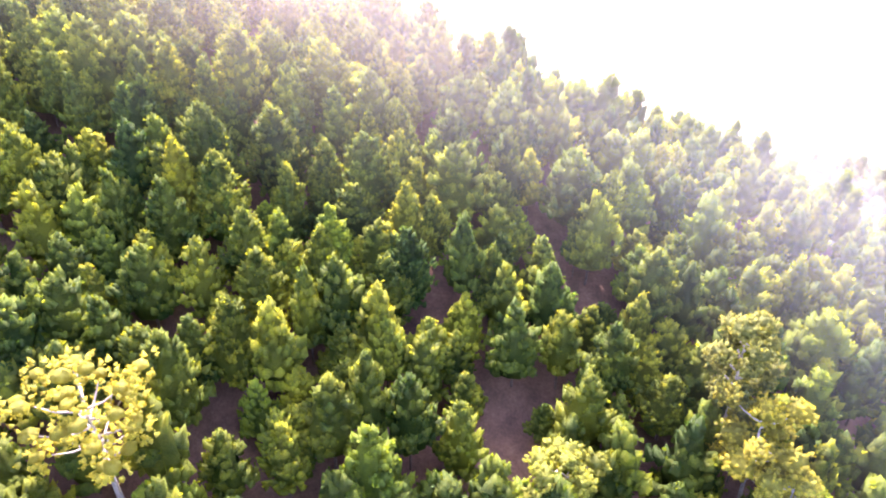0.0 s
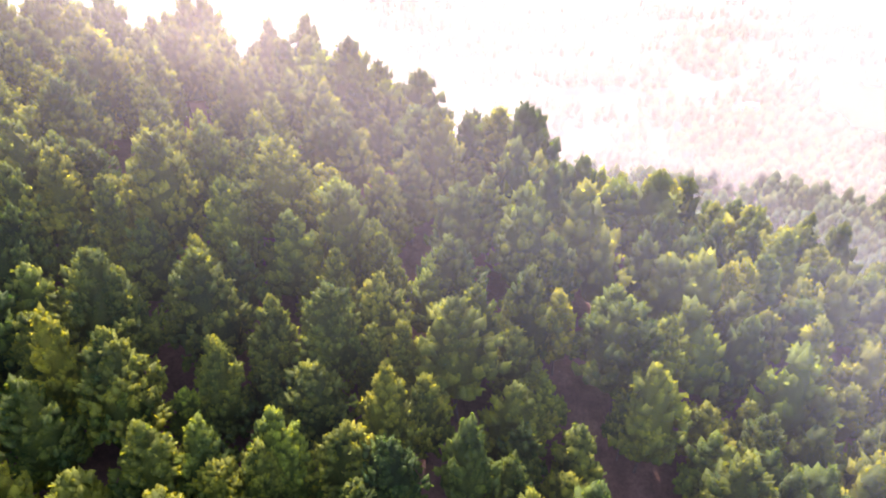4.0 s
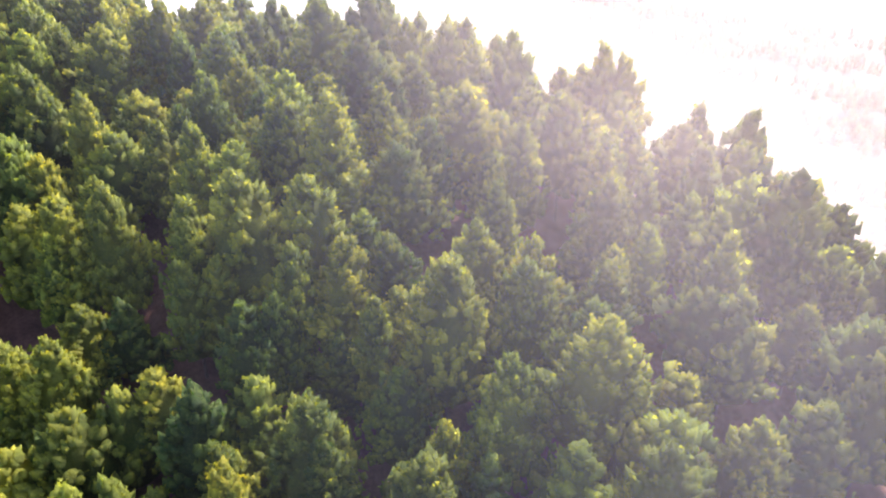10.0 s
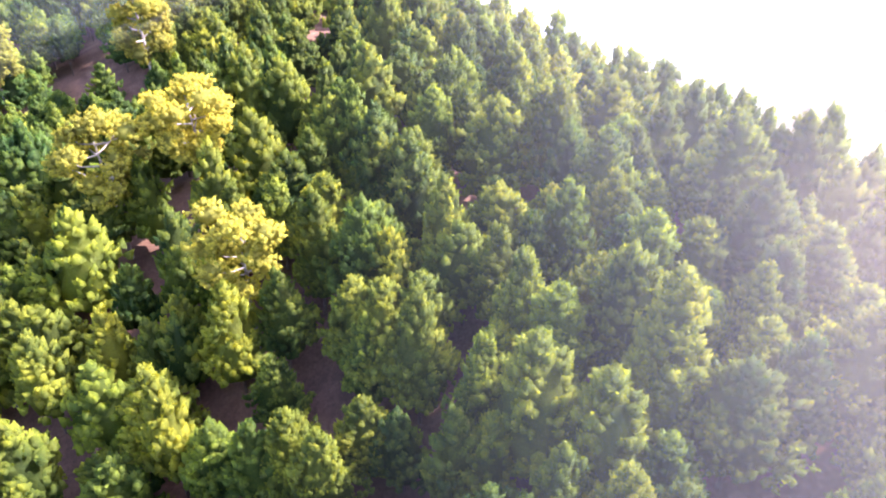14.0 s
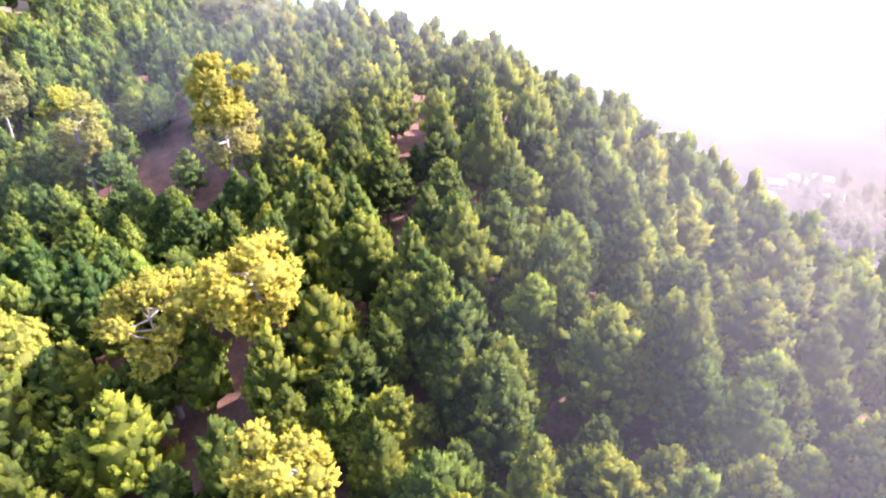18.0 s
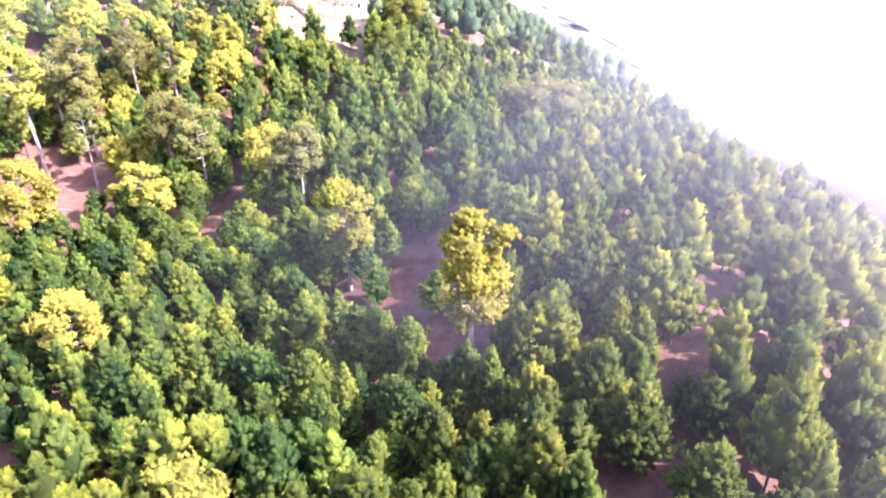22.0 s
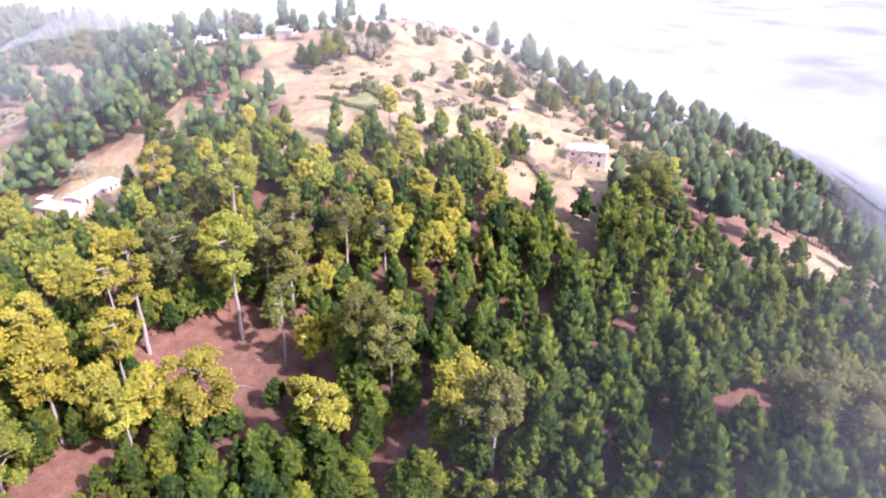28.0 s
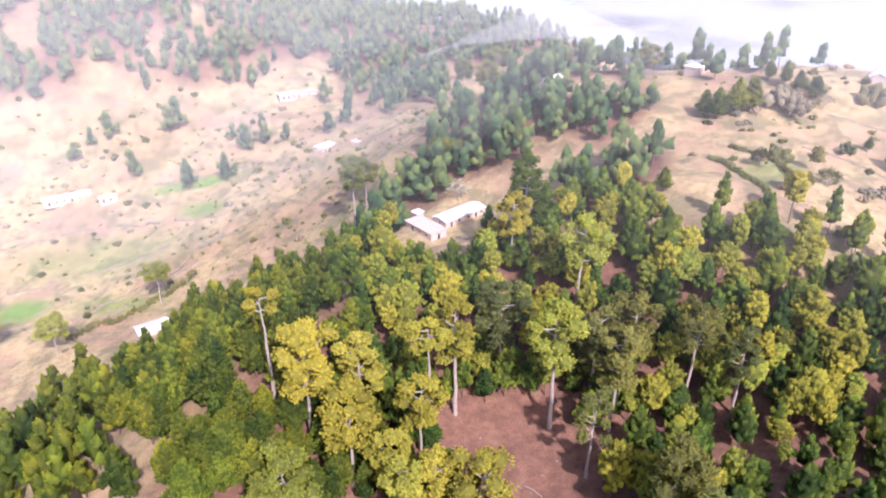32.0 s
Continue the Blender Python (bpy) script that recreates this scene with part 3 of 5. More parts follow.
def young_pine(seed, boughs, per_bough, spikes, size, slim=1.0, domed=False, sides=6, rings=7, turns=9, rows=5):
    """A young pine 15 m tall, to be scaled when placed: its stem, and its blunt conical crown of many needle brushes."""
    rng = np.random.RandomState(seed)
    h, low = 15.0, rng.uniform(2.6, 4.4)
    rmax = rng.uniform(3.3, 4.0) * slim
    bend = rng.uniform(-0.4, 0.4, 2)
    zs = np.linspace(0, h * 0.95, rings)
    stem = np.c_[bend[0] * np.sin(zs / h * 2.5), bend[1] * np.sin(zs / h * 3.0), zs]
    stem_at = lambda z: (np.interp(z, zs, stem[:, 0]), np.interp(z, zs, stem[:, 1]))
    trunk = tube(stem, 0.20 * (1 - zs / h * 0.9), sides)
    low = low + 2.4 if domed else low
    blunt, sharp, ph = rng.uniform(1.2, 1.65), rng.uniform(0.72, 0.86), rng.uniform(0, 6.28, 3)

    def reach_of(u, a):
        """How far the crown reaches at a share u of its height, in direction a."""
        if domed:
            p = np.sqrt(np.clip(1.02 - ((u - 0.40) / 0.62) ** 2, 0.02, 1))
        else:
            p = np.minimum(1.0, 0.74 + 1.9 * u) * np.clip(1.02 - u ** blunt, 0.01, 1) ** sharp
        return rmax * p * (1 + 0.14 * np.sin(2 * a + ph[0]) + 0.11 * np.sin(3 * a + 8 * u + ph[1]) + 0.07 * np.sin(5 * a - 17 * u + ph[2]))

    u = ((np.arange(boughs) + rng.uniform(0, 1, boughs)) / boughs) ** 1.12
    ang = np.arange(boughs) * 2.39996 + rng.uniform(-0.5, 0.5, boughs)
    reach = reach_of(u, ang) * rng.uniform(0.88, 1.12, boughs)
    z0 = low + (h - low - 0.8) * u
    c, w = [], []
    for k in range(boughs):
        out = np.array([math.cos(ang[k]), math.sin(ang[k]), 0])
        side = np.array([-out[1], out[0], 0])
        n = max(3, int(round(per_bough * (0.35 + 0.85 * reach[k] / rmax))))
        f = rng.uniform(0.62, 1.0, n)
        p = np.array([*stem_at(z0[k]), z0[k]]) + out * (reach[k] * f)[:, None]
        # the brushes of a bough gather in a rounded billow round its end
        ball = unit(rng.normal(size=(n, 3))) * (0.28 * reach[k] + 0.25) * rng.uniform(0.5, 1.0, (n, 1))
        p += side * ball[:, :1] * 1.2 + out * ball[:, 1:2] * 0.3
        p[:, 2] += 0.26 * f * reach[k] + 0.8 * np.abs(ball[:, 2])
        c.append(p)
        w.append(out * 0.42 + np.array([0, 0, 1.0]) + side * ball[:, :1] * 0.35)
    top = np.c_[rng.normal(0, 0.25, 6) + stem[-1, 0], rng.normal(0, 0.25, 6) + stem[-1, 1], h - 0.4 - 0.22 * np.arange(6)]
    c, w = np.concatenate(c + [top]), np.concatenate(w + [np.repeat([[0, 0, 1.2]], 6, 0)])
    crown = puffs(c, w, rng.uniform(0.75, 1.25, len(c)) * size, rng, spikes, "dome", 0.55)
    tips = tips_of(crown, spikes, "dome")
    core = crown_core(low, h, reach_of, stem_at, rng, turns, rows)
    # tip 0: the inner hull takes the darkest painted shade
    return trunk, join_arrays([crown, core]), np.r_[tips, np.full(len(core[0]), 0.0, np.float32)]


def old_pine(seed, h, crown_low, rmax, clumps, sparse=0.0, flat=0.0, tuft=0.37, spikes=2, per=66):
    """A tall old pine of height h: stem, limbs that carry clumps, and the crown of clumps."""
    rng = np.random.RandomState(seed)
    zs = np.linspace(0, h * 0.97, 9)
    bx, by = rng.uniform(-0.035, 0.035, 2) * h
    stem = np.c_[bx * (zs / h) ** 1.6 + 0.15 * np.sin(zs * 0.5), by * (zs / h) ** 1.6, zs]
    trunk = tube(stem, np.maximum(0.05, 0.017 * h * (1 - zs / h * 0.93)), 8)
    limbs, c, w, cores = [], [], [], []
    for k in range(clumps):
        u = (k + rng.uniform(0.2, 0.8)) / clumps
        z = h * (crown_low + (1.0 - crown_low) * u) - 0.6
        prof = 1.12 * math.sqrt(max(0.05, 1.0 - ((u - 0.45 - 0.15 * flat) / 0.66) ** 2))
        a = k * 2.39996 + rng.uniform(-0.6, 0.6)
        r = rmax * prof * rng.uniform(0.40, 0.85) if u < 0.93 else 0.15 * rmax
        root = np.array([np.interp(z - 0.35 * r, zs, stem[:, 0]), np.interp(z - 0.35 * r, zs, stem[:, 1]), max(0.5, z - 0.35 * r)])
        tip = root + np.array([math.cos(a) * r, math.sin(a) * r, 0.40 * r + rng.uniform(-0.2, 0.3)])
        mid = (root + tip) / 2 + np.array([0, 0, -0.10 * r]) + rng.normal(0, 0.12, 3)
        limbs.append(tube([root, mid, tip], [0.0060 * h + 0.02, 0.0042 * h, 0.03], 5))
        n = max(6, int(per * (1 - sparse) * rng.uniform(0.7, 1.2)))
        size = rmax * rng.uniform(0.31, 0.46) * (1 - 0.25 * sparse)
        d = unit(rng.normal(size=(n, 3)))
        p = tip + d * (size * rng.uniform(0.35, 1.0, n) ** 0.5)[:, None] * np.array([1.0, 1.0, 0.72])
        c.append(p)
        w.append(unit(d * 0.8 + np.array([0, 0, 0.8])))
        cores.append((tip + ICO * rng.uniform(0.62, 0.85, (12, 1)) * size * (1 - 0.6 * sparse) * np.array([1.0, 1.0, 0.66]), ICO_T))
    c, w = np.concatenate(c), np.concatenate(w)
    core = join_arrays(cores)
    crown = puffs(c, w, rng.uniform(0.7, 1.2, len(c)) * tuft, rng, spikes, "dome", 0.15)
    # tip 0.1 paints the hearts of the clumps nearly as dark
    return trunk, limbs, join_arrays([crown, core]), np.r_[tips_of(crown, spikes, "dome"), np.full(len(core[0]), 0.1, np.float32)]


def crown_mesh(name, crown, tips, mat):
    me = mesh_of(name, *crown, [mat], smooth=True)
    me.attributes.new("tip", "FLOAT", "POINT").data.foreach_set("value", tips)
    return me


def part(name, me, parent, label=""):
    ob = new(name, me)
    ob.parent = parent
    if label:
        ob["label"] = label
    return ob


YOUNG = [young_pine(100 + k, 52, 9, 2, 0.40, 0.95 + 0.3 * (k % 3) / 2) for k in range(9)]
PLAIN = [young_pine(140 + k, 34, 7, 1, 0.52, 0.96 + 0.25 * (k % 3) / 2) for k in range(7)]
LIGHT = [young_pine(160 + k, 17, 4, 1, 0.82, 1.0 + 0.2 * (k % 3) / 2, sides=4, rings=4, turns=7, rows=4) for k in range(6)]
ROUND = [young_pine(200 + k, 28, 7, 1, 0.56, 0.78 + 0.25 * (k % 3) / 2, domed=True) for k in range(6)]
ROUGH = [young_pine(180 + k, 7, 2, 1, 1.3, 1.0, sides=3, rings=3, turns=6, rows=3) for k in range(5)]
FAR = [young_pine(190 + k, 5, 2, 0, 1.45, 1.0, sides=3, rings=3, turns=6, rows=3) for k in range(5)]

# the tall old pines: x, y, top, crown base (share of height), crown radius, clumps, sparse, flat, needles, bark
OLD_EAST = [
    (-38.6, 54.6, 12.1, 0.45, 5.4, 26, 0.72, 0.3, 'gold'),
    (15.1, 59.2, -7.2, 0.5, 3.6, 14, 0.2, 0.4, 'gold'),
    (41.8, 73, 3, 0.35, 3.6, 18, 0, 0.2, 'pale'),
    (42.4, 64.7, -4.2, 0.35, 4.2, 16, 0, 0.4, 'gold'),
    (44.3, 58.5, -9.9, 0.35, 3.8, 14, 0.1, 0.4, 'gold'),
    (-109.8, 70.4, 36.4, 0.42, 4, 20, 0.25, 0.1, 'gold'),
    (-110.5, 83.2, 39.2, 0.5, 3.9, 18, 0, 0.4, 'gold'),
    (-87.1, 87.2, 32.4, 0.45, 3.6, 15, 0.1, 0.2, 'gold'),
    (-115.4, 48.1, 26, 0.4, 4.2, 18, 0.1, 0.2, 'gold'),
]
OLD_CLEARING = [
    (-157, 72.5, 47.3, 0.42, 3.9, 24, 0, 0.3, 'gold'),
    (-181.1, 37.7, 34.4, 0.3, 3.7, 24, 0, 0.4, 'gold'),
    (-210, 9.6, 30.3, 0.5, 4.4, 15, 0.1, 0.6, 'pale'),
    (-212.5, -1, 27.5, 0.5, 4.6, 15, 0.15, 0.6, 'gold'),
    (-215.2, -24.6, 29, 0.35, 3.8, 17, 0.25, 0.2, 'pale'),
    (-217.5, -37.8, 30.2, 0.4, 4.4, 18, 0, 0.4, 'pale'),
    (-193.7, -25.5, 22, 0.35, 3.6, 17, 0.1, 0.1, 'gold'),
    (-243.2, 63, 37.8, 0.4, 6.6, 24, 0, 0.9, 'pale'),
    (-150.4, -8.6, 15.8, 0.4, 4.4, 20, 0.1, 0.1, 'gold'),
    (-138, -36.2, 15.8, 0.4, 4.8, 22, 0, 0.2, 'gold'),
]
OLD_BROW = [
    (-179.2, -84.7, 38.4, 0.72, 3.2, 10, 0, 0.6, 'gold'),
    (-187.5, -89.4, 40.5, 0.42, 3.6, 18, 0.1, 0.1, 'gold'),
    (-209.9, -78.7, 41, 0.5, 4.6, 20, 0, 0.3, 'gold'),
    (-211.9, -62, 27.3, 0.4, 3.4, 15, 0.4, 0.1, 'pale'),
    (-180.8, -52, 22.9, 0.35, 5.2, 22, 0, 0.4, 'gold'),
    (-202.3, -95.4, 38.6, 0.35, 4.4, 20, 0, 0.3, 'pale'),
]
OLD_SOUTH = [
    (-142.6, -105.7, 42.9, 0.86, 2.5, 7, 0, 0.5, 'gold'),
    (-150, -91.8, 37.7, 0.3, 5, 24, 0, 0.2, 'gold'),
    (-163.9, -93, 31.4, 0.35, 3.8, 16, 0, 0.3, 'gold'),
    (-157.4, -76, 30.8, 0.35, 5, 24, 0.1, 0.2, 'gold'),
    (-174.1, -76.1, 29.1, 0.5, 3.8, 16, 0.1, 0.3, 'gold'),
    (-173, -58.8, 21.6, 0.5, 3.4, 14, 0.1, 0.3, 'gold'),
    (-165.6, -58.4, 22.1, 0.45, 3.2, 14, 0.2, 0.2, 'gold'),
    (-141, -64.2, 26.2, 0.35, 4.4, 20, 0, 0.2, 'gold'),
    (-165.2, -68.5, 22, 0.3, 3.6, 15, 0, 0.2, 'gold'),
]
OLD_FARM = [
    (-227.4, -138, 55.2, 0.2, 4.4, 24, 0, 0, 'pine'),
    (-219.9, -131, 47, 0.25, 3.4, 18, 0, 0.1, 'gold'),
    (-228.8, -228, 32.2, 0.45, 5.2, 20, 0, 0.4, 'pine'),
    (-187.6, -225, 29.9, 0.5, 4.2, 16, 0, 0.4, 'pale'),
    (-273.9, -154.2, 44.4, 0.3, 4, 18, 0, 0.3, 'pine'),
]
OLD_WEST = [
    (-245.2, -71.7, 37.4, 0.5, 4.4, 17, 0.35, 0.4, 'pale'),
    (-252.2, -62.1, 34.6, 0.35, 2.8, 14, 0.1, 0.2, 'pale'),
    (-231, -78, 39.5, 0.35, 4.2, 18, 0, 0.3, 'pale'),
    (-228.6, -103.5, 49.4, 0.55, 4.6, 14, 0, 0.8, 'gold'),
    (-296.6, -5.4, 33, 0.3, 4.4, 20, 0, 0.3, 'pine'),
    (-333.7, -17, 35, 0.35, 4.8, 20, 0, 0.3, 'pine'),
    (-222.4, -81.4, 35.4, 0.4, 3.6, 15, 0, 0.3, 'pale'),
    (-223.2, -71.6, 35.3, 0.4, 3.8, 16, 0, 0.3, 'pale'),
]
TALL = OLD_EAST + OLD_CLEARING + OLD_BROW + OLD_SOUTH + OLD_FARM + OLD_WEST
LEAF = {"gold": GOLD, "pale": PALE, "pine": PINE}
SAYS = {"gold": "tall old pine, yellow-green needle clumps, long pale bare trunk", "pale": "tall old pine, pale grey-green needle clumps, slender trunk", "pine": "tall dark green pine with a full rounded crown"}


def plant_tall(k, x, y, top, low, radius, clumps, sparse, flat, leaf):
    radius *= 1.5
    low = low + 0.35 * max(0.0, 0.5 - low) if leaf == "pine" else min(0.8, max(low + 0.1, 0.47))
    base = land_at(x, y) - 0.15
    trunk, limbs, crown, tips = old_pine(500 + k, max(9.0, top - base - 0.4), low, radius, clumps, sparse, flat)
    tree = tagged(new("tall_pine"), SAYS[leaf], "pine tree", group="tall old pines on the hillside")
    tree.location = (x, y, base)
    part("trunk", mesh_of("tall_pine_trunk", *trunk, [PALE_BARK], smooth=True), tree, "pale bare trunk")
    part("crown", crown_mesh("tall_pine_crown", crown, tips, LEAF[leaf]), tree)
    for lv in limbs[:20]:
        part("limb", mesh_of("tall_pine_limb", *lv, [PALE_BARK], smooth=True), tree)
    return tree


for k, row in enumerate(TALL):
    plant_tall(k, *row)

# ---- the young pines of the slopes ----
def scatter(x0, x1, y0, y1, gap, cover, seed, keep=1.0):
    """Jittered places, thinned by cover."""
    rng = np.random.RandomState(seed)
    gx, gy = np.meshgrid(np.arange(x0, x1, gap), np.arange(y0, y1, gap))
    gx = gx + (np.arange(len(gy))[:, None] % 2) * gap * 0.5
    x, y = (g.ravel() + rng.uniform(-0.48, 0.48, g.size) * gap for g in (gx, gy))
    ok = rng.uniform(0, 1, x.size) < cover(x, y) * keep
    return x[ok], y[ok], rng


# single young pines that stand out: x, y, top
MARKS_WEST = [(-346.4, 32.3, 17.8), (-337.9, 51.4, 19), (-328.4, 62.6, 12.4), (-303.2, 37.7, 23.9), (-299.4, -7, 33), (-227.7, 43.5, 34.9), (-226.4, 131.3, 27.3), (-211.2, 144.5, 24.2), (-209.8, 80.4, 37.5), (-202, 48.5, 27.5), (-201.7, 42.8, 26.8), (-200.1, 165.3, 14.4), (-192.3, 64, 37.9), (-186.4, 8.6, 13.3), (-179.1, 163.7, 20), (-171.8, 86, 37.9), (-171.7, 6.1, 5.2), (-164.3, 118.7, 40), (-161.1, 93.4, 36.9), (-160.9, 53.5, 22.6), (-157, 85.1, 37.1), (-154.4, 173.7, 16.7)]
MARKS_RIDGE = [(-142.5, 130.9, 34.3), (-140.2, 99.4, 38.3), (-139.8, 72.4, 26.2), (-134.4, 108.3, 37.7), (-121.2, 107.9, 39.1), (-118, 85.3, 39.6), (-117.9, 145.4, 32.4), (-112.7, 130, 39.5), (-110, 103.1, 37.6), (-106.6, 166.2, 29.1), (-106.5, 104.2, 38.5), (-105.8, 135.4, 36.4), (-103.5, 97.9, 33.6), (-103.4, 114.6, 37.8), (-103.3, 122.7, 34.4), (-102.9, 119.3, 36.9), (-96.2, 92.3, 30.6), (-95.9, 110.7, 35.3), (-91.5, 109, 36.9), (-83.1, 101, 33.6), (-82.6, 110.5, 35.5), (-77.5, 76, 19.9), (-76.6, 119.1, 32.7), (-75.4, 89.2, 20.1), (-74.8, 114.5, 32.5), (-74, 105.7, 28.8), (-73.1, 128, 32.8)]
MARKS_MIDDLE = [(-70.8, 137.4, 27.7), (-70.6, 161.8, 34.6), (-68, 114.9, 34), (-63.5, 123.3, 35.9), (-61.9, 92.9, 21.8), (-59.9, 130.3, 31.7), (-56.4, 119.7, 28.4), (-54.6, 133, 31.8), (-54, 123.8, 28.9), (-53.6, 97.8, 19.3), (-50.7, 133.9, 33.1), (-50.2, 112, 27.3), (-49.4, 168.2, 30.9), (-48.5, 78.6, 7.6), (-48.4, 120.2, 27.6), (-43, 97, 17.2), (-39.6, 131.4, 29.6), (-39.3, 112.2, 25.7), (-34.9, 147.8, 31.2), (-34.8, 116.7, 29.6), (-33.6, 143.9, 31.3), (-28.8, 74.7, 5.2), (-26.5, 114.8, 24), (-25.1, 138.4, 26.2), (-24.1, 96.7, 14.3), (-23.6, 124.4, 25.8), (-23.6, 170.2, 25.1), (-21.3, 121.1, 26.7)]
MARKS_EAST = [(-18.6, 101.6, 15.9), (-14.2, 75.5, -0), (-9.2, 141.6, 21.5), (-8.1, 124, 21), (-7.5, 113.6, 17.3), (-6, 95.1, 11.9), (-4.2, 102.3, 11.7), (3, 111.8, 11.7), (5.1, 136.9, 16.4), (7.4, 90.2, 3.7), (9.6, 149.8, 19.9), (10.4, 152.6, 17.2), (13.8, 116, 12.8), (22.6, 112.6, 9.6), (27.3, 147.7, 9.7), (27.5, 140.4, 11.1), (33.3, 75.5, -9.6), (34.6, 143.5, 9.4), (40.3, 99.9, -0.4), (42.9, 124.7, 5.2), (45.2, 140.7, 6.9), (64.5, 139.7, -1.2), (66.4, 152.7, -5.4), (68.2, 158.8, -8.3), (80.4, 131.1, -7.7)]
MARKS = np.array(MARKS_WEST + MARKS_RIDGE + MARKS_MIDDLE + MARKS_EAST)
west_stand = lambda x, y: np.clip((-112 - x) / 20, 0, 1) * np.clip((112 - y) / 20, 0, 1)
fx, fy, frng = scatter(-330, 110, -215, 205, 6.0, lambda x, y: forest_cover(x, y) * (west_stand(x, y) < 0.5), 21, 0.98)
gx, gy, _ = scatter(-330, -100, -215, 125, 4.9, lambda x, y: forest_cover(x, y) * (west_stand(x, y) >= 0.5), 22, 0.98)
fx, fy = np.r_[fx, gx], np.r_[fy, gy]
tx, ty = np.array([r[0] for r in TALL]), np.array([r[1] for r in TALL])
free = np.min(np.hypot(fx[:, None] - tx, fy[:, None] - ty), axis=1) > 2.4
free &= np.min(np.hypot(fx[:, None] - MARKS[:, 0], fy[:, None] - MARKS[:, 1]), axis=1) > 3.2
fx, fy = fx[free], fy[free]
fh = np.clip(frng.normal(15.0, 2.6, len(fx)), 8.5, 19.5) * np.where((fx < -130) & (fy < 72), 0.86, 1.0)
mz = land(MARKS[:, 0], MARKS[:, 1])
fx, fy = np.r_[MARKS[:, 0], fx], np.r_[MARKS[:, 1], fy]
fh = np.r_[np.clip(MARKS[:, 2] - mz + 0.1, 9.0, 23.0), fh]
fz = land(fx, fy) - 0.1

# the belt of the open slope stands tree by tree
belt = np.minimum.reduce([np.hypot(fx + 40, fy - 122), np.hypot(fx + 95, fy - 125), np.hypot(fx + 65, fy - 130) * 0.9, np.hypot((fx + 20) / 1.2, (fy - 95) / 0.75), np.hypot((fx + 85) / 1.1, (fy - 95) / 0.8), np.hypot(fx + 150, fy - 60), np.hypot(fx + 195, fy + 10) * 1.15, np.hypot(fx + 175, fy + 70) * 1.15, np.hypot(fx + 135, fy + 85) * 1.05])
belt[:len(MARKS)] = 0
order = np.argsort(belt, kind="stable")
single, rest = order[:300], order[300:]
masters, deep_masters = [], []
for k, (trunk, crown, tips) in enumerate(YOUNG):
    stem_mesh = mesh_of("young_pine_trunk", *trunk, [BARK], smooth=True)
    masters.append((stem_mesh, crown_mesh("young_pine_crown", crown, tips, PINE)))
    deep_masters.append((stem_mesh, crown_mesh("young_pine_crown", crown, tips, DEEP_PINE)))
deep_stand = (west_stand(fx, fy) > 0.5) & (fy < 74) & ~((fx > -168) & (fy < -42))
for k in single:
    tr, cr = (deep_masters if deep_stand[k] else masters)[int(frng.randint(len(masters)))]
    tree = tagged(new("pine_tree"), "young green pine with upswept needle tufts, standing in dense woodland", "pine tree", group="young pines of the hillside")
    tree.location, tree.rotation_euler = (fx[k], fy[k], fz[k]), (0, 0, frng.uniform(0, 6.283))
    s = fh[k] / 15.0
    w = s ** 0.6 * frng.uniform(0.85, 1.22) * (1 - 0.08 * west_stand(fx[k], fy[k]))
    tree.scale = (w, w, s)
    part("trunk", tr, tree)
    part("crown", cr, tree)


def grove(name, label, xs, ys, zs, hs, kinds, leaf, rng, wide=1.0):
    """Many pines joined into one piece: crowns and stems."""
    pieces, stems, tones, ends = [], [], [], []
    for x, y, z, h in zip(xs, ys, zs, hs):
        trunk, crown, tips = kinds[rng.randint(len(kinds))]
        a, s = rng.uniform(0, 6.283), h / 15.0
        w = s ** 0.6 * rng.uniform(0.85, 1.22) * wide * (1 - 0.08 * west_stand(x, y))
        m = np.array([[math.cos(a) * w, -math.sin(a) * w, 0], [math.sin(a) * w, math.cos(a) * w, 0], [0, 0, s]])
        pieces.append((crown[0] @ m.T + (x, y, z), crown[1]))
        ends.append(tips)
        tones.append(np.full(len(crown[0]), rng.uniform(0, 1), np.float32))
        stems.append((trunk[0] @ m.T + (x, y, z), trunk[1]))
    v, t = join_arrays(pieces)
    sv, st = join_arrays(stems)
    me = mesh_of(name, np.concatenate([v, sv]), np.concatenate([t, st + len(v)]), [leaf, BARK], np.r_[np.zeros(len(t), int), np.ones(len(st), int)], smooth=True)
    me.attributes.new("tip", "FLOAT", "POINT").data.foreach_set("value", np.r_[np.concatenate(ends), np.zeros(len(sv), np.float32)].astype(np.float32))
    me.attributes.new("tone", "FLOAT", "POINT").data.foreach_set("value", np.r_[np.concatenate(tones), np.zeros(len(sv), np.float32)].astype(np.float32))
    return tagged(new(name, me), label, "woodland", kind="stuff")


lee = ((fx[rest] > -96) & (fy[rest] < 44)) | (fx[rest] - fy[rest] > -10) & (fx[rest] > 60) | (fy[rest] > np.interp(fx[rest], CREST_X, CREST_Y) + 14)
stand = (fx[rest] < -175) & (fy[rest] < -40) & (np.sin(fx[rest] * 12.9 + fy[rest] * 78.2) > 0.2) & ~lee
near, deep, back, mixed_stand = rest[~lee & ~stand][:700], rest[~lee & ~stand][700:], rest[lee], rest[stand]
grove("pine_woodland", "open stand of rounded yellow-green pines above red soil", fx[mixed_stand], fy[mixed_stand], fz[mixed_stand], fh[mixed_stand], ROUND, OLIVE, np.random.RandomState(34))
